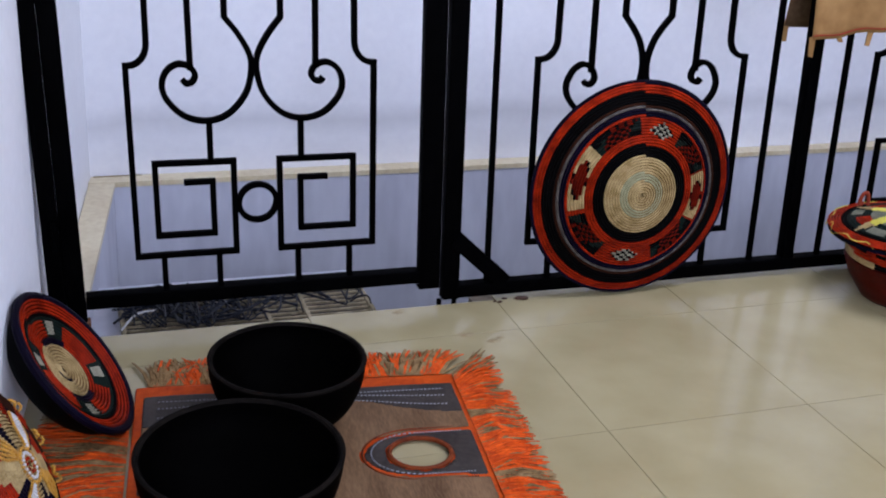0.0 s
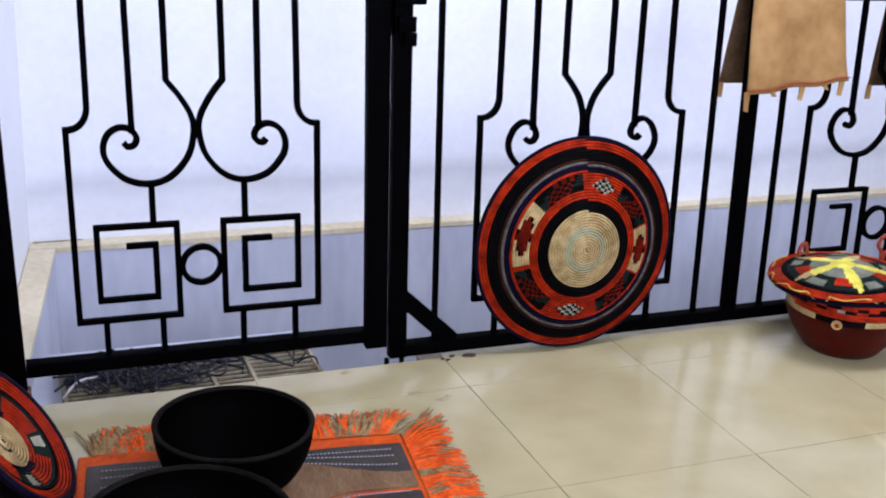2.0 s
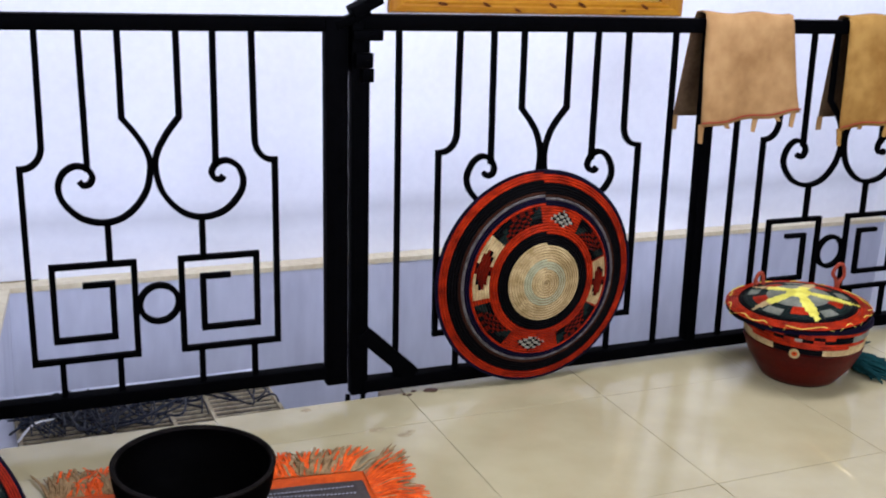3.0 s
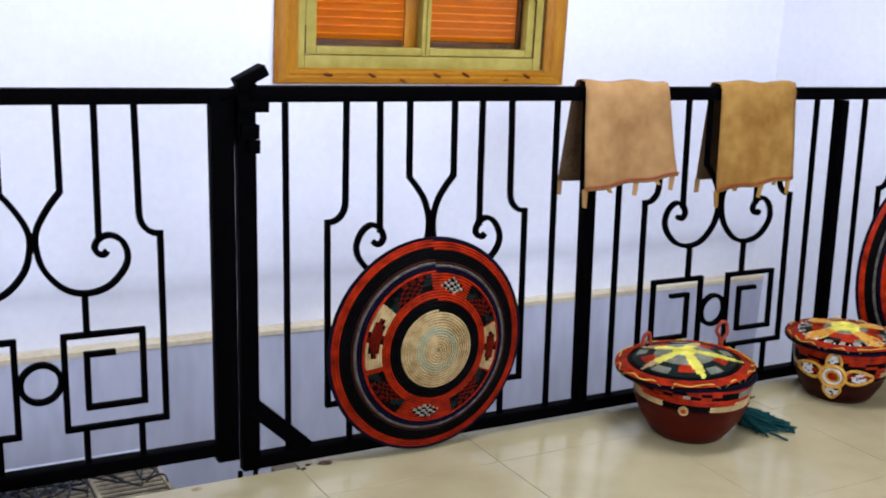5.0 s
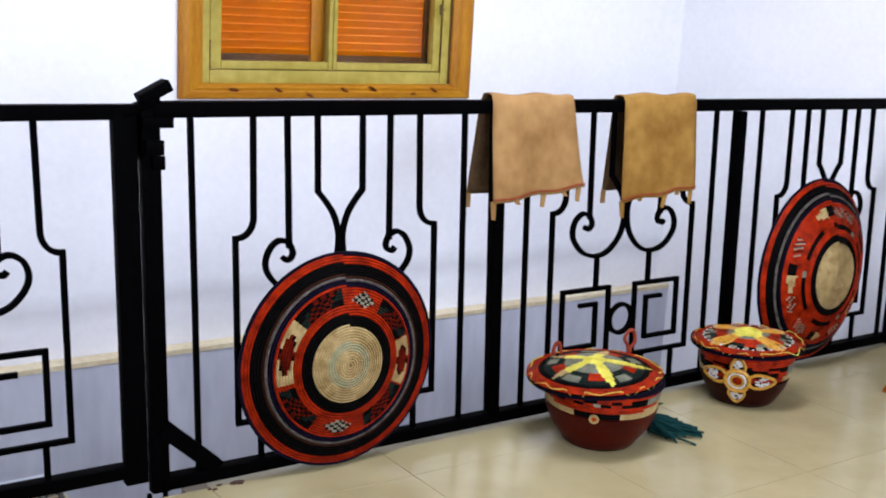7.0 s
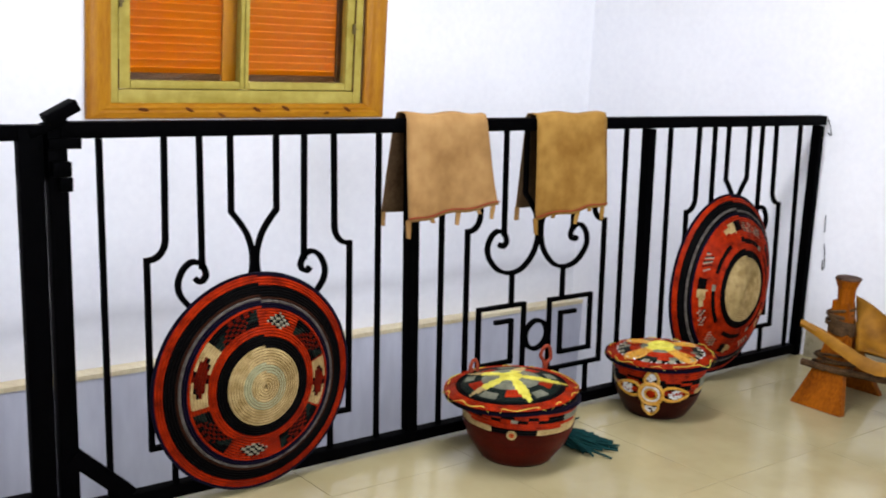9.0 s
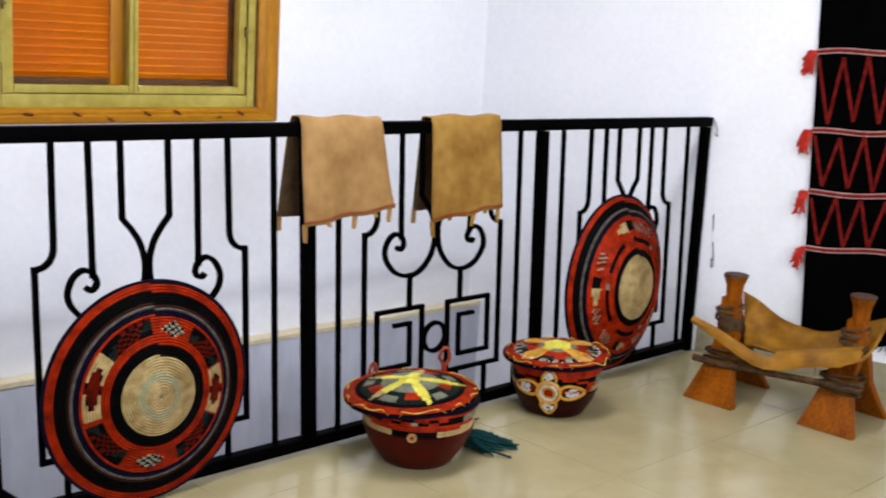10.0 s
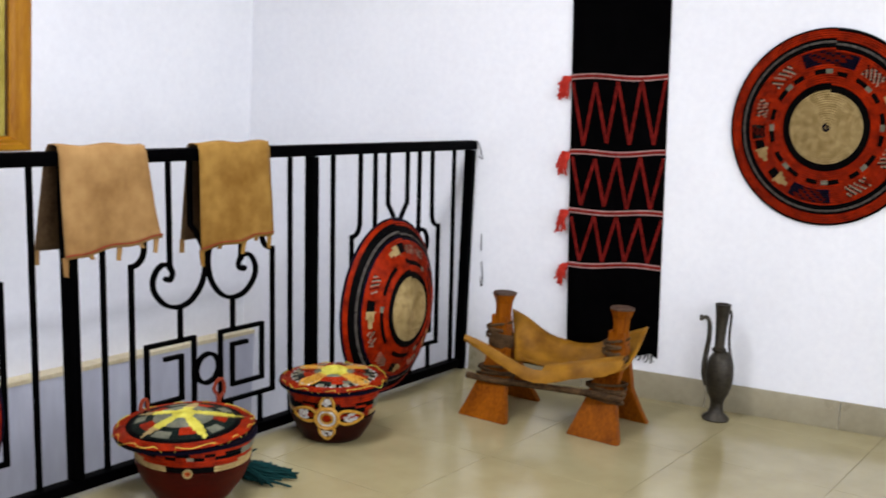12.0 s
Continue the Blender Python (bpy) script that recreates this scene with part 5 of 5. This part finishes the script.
# fringe, in two colours
rnd = random.Random(21)
for name, mat, share in (("orange_fringe", FRINGE_O, 0), ("tan_fringe", FRINGE_T, 1)):
    bm = bmesh.new()
    for side in range(4):
        n = (430, 760, 430, 980)[side]
        for i in range(n):
            u = (i + rnd.random()) / n
            tan = (math.sin(u * 31 + side * 2) + 0.7 * math.sin(u * 77 + side)) > (-0.05, 0.95, -0.05, 0.35)[side]
            if (1 if tan else 0) != share:
                if rnd.random() > 0.18:
                    continue
            ln = rnd.uniform(0.085, 0.14)
            sway = 0.028 * math.sin(u * 23 + side) + rnd.gauss(0, 0.034 if side == 0 else 0.02)
            if side == 0 and u > 0.85:
                sway += 0.5 * (u - 0.85)
            if side == 1 and u < 0.12:
                sway += 0.6 * (0.12 - u)
            if side == 0:
                p, d, w = Vector((u * RW, 0.038, 0)), Vector((0, 1, 0)), Vector((1, 0, 0))
            elif side == 1:
                p, d, w = Vector((RW + 0.024, 0.03 - u * (RL + 0.06), 0.004)), Vector((1, 0, 0)), Vector((0, 1, 0))
            elif side == 2:
                p, d, w = Vector((u * RW, -RL - 0.038, 0)), Vector((0, -1, 0)), Vector((1, 0, 0))
            else:
                p, d, w = Vector((-0.042, -u * RL, 0)), Vector((-1, 0, 0)), Vector((0, 1, 0))
            if side == 3:
                ln *= 1.5
            hz = rnd.uniform(0.002, 0.013)
            q = [p + Vector((0, 0, 0.006)), p + d * ln * 0.5 + w * sway * 0.4 + Vector((0, 0, 0.006 + hz)), p + d * ln + w * sway + Vector((0, 0, rnd.uniform(0.003, 0.012)))]
            ww = rnd.uniform(0.003, 0.0062)
            pr = None
            for k, c in enumerate(q):
                tw = ww * (1, 1, 0.6)[k]
                cur = [bm.verts.new(c + w * tw), bm.verts.new(c - w * tw), bm.verts.new(c - w * tw * 0.6 + Vector((0, 0, 0.002)))]
                if pr:
                    for z in range(3):
                        bm.faces.new((pr[z], pr[(z + 1) % 3], cur[(z + 1) % 3], cur[z]))
                pr = cur
    tagged(part(name, bm, mat, rug, "cut leather fringe", smooth=False), kind="stuff")

# ---- beaded basket lid at the wall ----
def lid_c(r, a):
    if star(a, r, 4, 30, 0.2, 0.9, 0.55):
        return S_ if r < 0.7 else B_
    if r < 0.45:
        return S_ if (a % 60) < 25 else P_
    if r < 0.72:
        return R_ if (a % 90) < 50 else P_
    return B_ if (a % 40) < 22 else R_



bl = new("beaded_lid")
tagged(bl, "beaded basket lid with gold loops leaning on the wall", "basket lid")
LIDM = Matrix.Translation((-0.592, -0.925, 0.172)) @ Matrix.Rotation(radians(-6), 4, "Z") @ Matrix.Rotation(radians(64), 4, "Y")
part("coiled_top", coil_disc(0.185, 22, 96, lambda r: 0.035 * (1 - min(r, 1) ** 1.5), lid_c), FIBRE, bl)
part("underside", lathe([(0, 0.02)] + [(0.185 * r, 0.035 * (1 - r ** 1.5) - 0.012) for r in np.linspace(0.1, 1.0, 10)], 60), BROWN, bl)
for k in range(14):
    q = 2 * math.pi * k / 14
    pts = [Vector((0.185 * math.cos(q + 0.09 * math.sin(s)) + 0.010 * (1 - math.cos(s)) * math.cos(q), 0.185 * math.sin(q + 0.09 * math.sin(s)) + 0.010 * (1 - math.cos(s)) * math.sin(q), 0.004 + 0.006 * math.sin(s * 2))) for s in np.linspace(0, 6.28, 15)]
    chain(bl, "bead_loop", pts, 0.0042, GOLD)
for rr, mat, r in ((0.014, RED, 0.0045), (0.026, BEAD, 0.0042), (0.036, GOLD, 0.004)):
    chain(bl, "bead_ring", [Vector((rr * math.cos(q), rr * math.sin(q), 0.037)) for q in np.linspace(0, 6.28, int(rr * 700))], r, mat)
for k in range(4):
    q0 = radians(30 + 90 * k)
    for t in range(5):
        pts = [Vector((rr * math.cos(q0 + (t - 2) * 0.13 * (1 - abs(rr - 0.08) / 0.09)), rr * math.sin(q0 + (t - 2) * 0.13 * (1 - abs(rr - 0.08) / 0.09)), 0.042 - 0.035 * (rr / 0.185) ** 1.5)) for rr in np.linspace(0.045, 0.125, 13)]
        chain(bl, "bead_petal", pts, 0.0036, BEAD if t in (1, 2, 3) and k % 2 else GOLD)
bl.matrix_world = LIDM

# ---- below the gate: crate with cables, wooden block, broken tile edge ----
crate = thing("slatted_crate", "dusty pale plastic crate under tangled cables", "crate", (0.052, 0.24, -0.116))
part("bottom", boxed(-0.37, 0.37, -0.168, 0.168, 0.0, 0.006), CABLE, crate, "dark bottom panel under the slats")
for x in (-0.375, -0.125, 0.05, 0.17, 0.375):
    part("divider", boxed(x - 0.006, x + 0.006, -0.17, 0.17, 0.0, 0.05, bevel=0.002), CRATE, crate)
for y in np.linspace(-0.160, 0.160, 12):
    part("slat", boxed(-0.375, 0.375, y - 0.0045, y + 0.0045, 0.036, 0.043, bevel=0.001), CRATE, crate)
rnd = random.Random(5)
cables = thing("cable_tangle", "tangle of blue-black cables on the crate", "cables", (-0.033, 0.24, -0.063))
for i in range(46):
    x = rnd.uniform(-0.32, 0.0) if i < 42 else rnd.uniform(0.1, 0.4)
    pts = [(x, rnd.uniform(-0.14, 0.14), rnd.uniform(0.002, 0.02))]
    for k in range(4):
        x += rnd.uniform(-0.05, 0.13)
        x = max(-0.3, min(0.44, x))
        pts.append((x, rnd.uniform(-0.15, 0.13), rnd.uniform(0.0, 0.03)))
    part("cable", tube(spline(pts, 5), rnd.uniform(0.0022, 0.0042), 5), CABLE, cables)
part("cable", tube(spline([(-0.30, -0.12, 0.0), (-0.25, -0.06, 0.02), (-0.19, -0.02, 0.01)], 6), 0.004, 5), BEAD, cables, "short white cable")
part("wire_hook", tube(spline([(0.40, -0.05, 0.0), (0.43, -0.06, 0.02), (0.455, -0.06, 0.015), (0.46, -0.08, -0.01), (0.44, -0.12, -0.02)], 6), 0.003, 5), CABLE, cables)
wb = thing("wooden_block", "worn red-brown wooden block at the gate's foot", "block", (-0.455, -0.012, 0))
part("block", boxed(-0.045, 0.04, -0.02, 0.018, 0.0, 0.045, bevel=0.004), BRICK, wb)
chips = thing("tile_chips", "broken mortar chips at the edge of the floor", "rubble", (0.8, -0.03, 0))
for i in range(9):
    bm = bmesh.new()
    bmesh.ops.create_icosphere(bm, subdivisions=1, radius=rnd.uniform(0.006, 0.014))
    for v in bm.verts:
        v.co *= rnd.uniform(0.6, 1.2)
    bm.transform(Matrix.Translation((rnd.uniform(-0.05, 0.09), rnd.uniform(-0.012, 0.012), 0.004)) @ Matrix.Diagonal((1.4, 0.9, 0.5, 1)))
    part("chip", bm, TEAK_D, chips, smooth=False)
# loose wires left on the white wall beside the railing's end
wires = thing("wall_wire", "thin dark wire ends hanging on the white wall", "wire", (0, 0, 0))
wires.matrix_world = WALLFRAME
for pts in (((0.055, 0.004, 0.68), (0.058, 0.006, 0.64), (0.06, 0.004, 0.60)), ((0.064, 0.004, 0.545), (0.074, 0.008, 0.50), (0.078, 0.006, 0.44), (0.07, 0.004, 0.425), (0.066, 0.005, 0.47)), ((0.012, 0.01, 1.125), (0.03, 0.02, 1.09), (0.04, 0.02, 1.05), (0.02, 0.012, 1.06))):
    part("wire", tube(spline(pts, 5), 0.0022, 5), IRON, wires)
# old mortar stains on the tiles near the gate
for x, y, a in ((0.60, -0.226, 0.025), (0.665, -0.278, 0.022), (0.69, -0.262, 0.014), (0.45, -0.045, 0.02)):
    st = thing("mortar_stain", "thin brown mortar stain on the beige tiles", "stain", (x, y, 0))
    bm = bmesh.new()
    ring = [bm.verts.new((a * (0.7 + 0.5 * rnd.random()) * math.cos(q), 0.6 * a * (0.7 + 0.5 * rnd.random()) * math.sin(q), 0.0004)) for q in np.linspace(0, 6.28, 15)[:-1]]
    inner = [bm.verts.new((v.co.x * 0.7, v.co.y * 0.7, 0.0016)) for v in ring]
    for i in range(14):
        bm.faces.new((ring[i], ring[(i + 1) % 14], inner[(i + 1) % 14], inner[i]))
    bm.faces.new(inner)
    part("smear", bm, STAIN, st)
# brown damp stain in the corner of the ledge
dm = thing("damp_stain", "brown damp stain in the corner of the cream ledge", "stain", (left_x(BACK), BACK, 0))
bm = bmesh.new()
for i in range(5):
    box(bm, 0.012 + 0.035 * i, 0.05 + 0.035 * i, -0.012 - 0.006 * rnd.random(), -0.004, 0.0003, 0.0016)
part("stain", bm, STAIN, dm, smooth=False)

# ---- floor tiles, last ----
TX, TY = 0.585, 0.573
tile_me = mesh_of("tile", boxed(-TX / 2 + 0.0009, TX / 2 - 0.0009, -TY / 2 + 0.0009, TY / 2 - 0.0009, -0.012, 0.0, bevel=0.0008), TILE, smooth=False)


def edge_tile(y1):
    return mesh_of("tile", boxed(-TX / 2 + 0.0009, TX / 2 - 0.0009, -0.2211, y1, -0.012, 0.0, bevel=0.0008), TILE, smooth=False)


edges = (edge_tile(-0.030), edge_tile(-0.018), edge_tile(0.024))
for i in range(-4, 7):
    x = 1.355 + TX * (i + 0.5)
    if x - TX / 2 > left_x(0) - 0.4 and x < 4.6:
        part("tile", edges[0 if x < 0.2 else 1 if x < 0.6 else 2], None, slab).location = (x, 0, 0)
    for j in range(8):
        y = -0.222 - TY * (j + 0.5)
        if left_x(y) - 0.45 < x < right_x(y) + 0.35:
            part("tile", tile_me, None, slab).location = (x, y, 0)
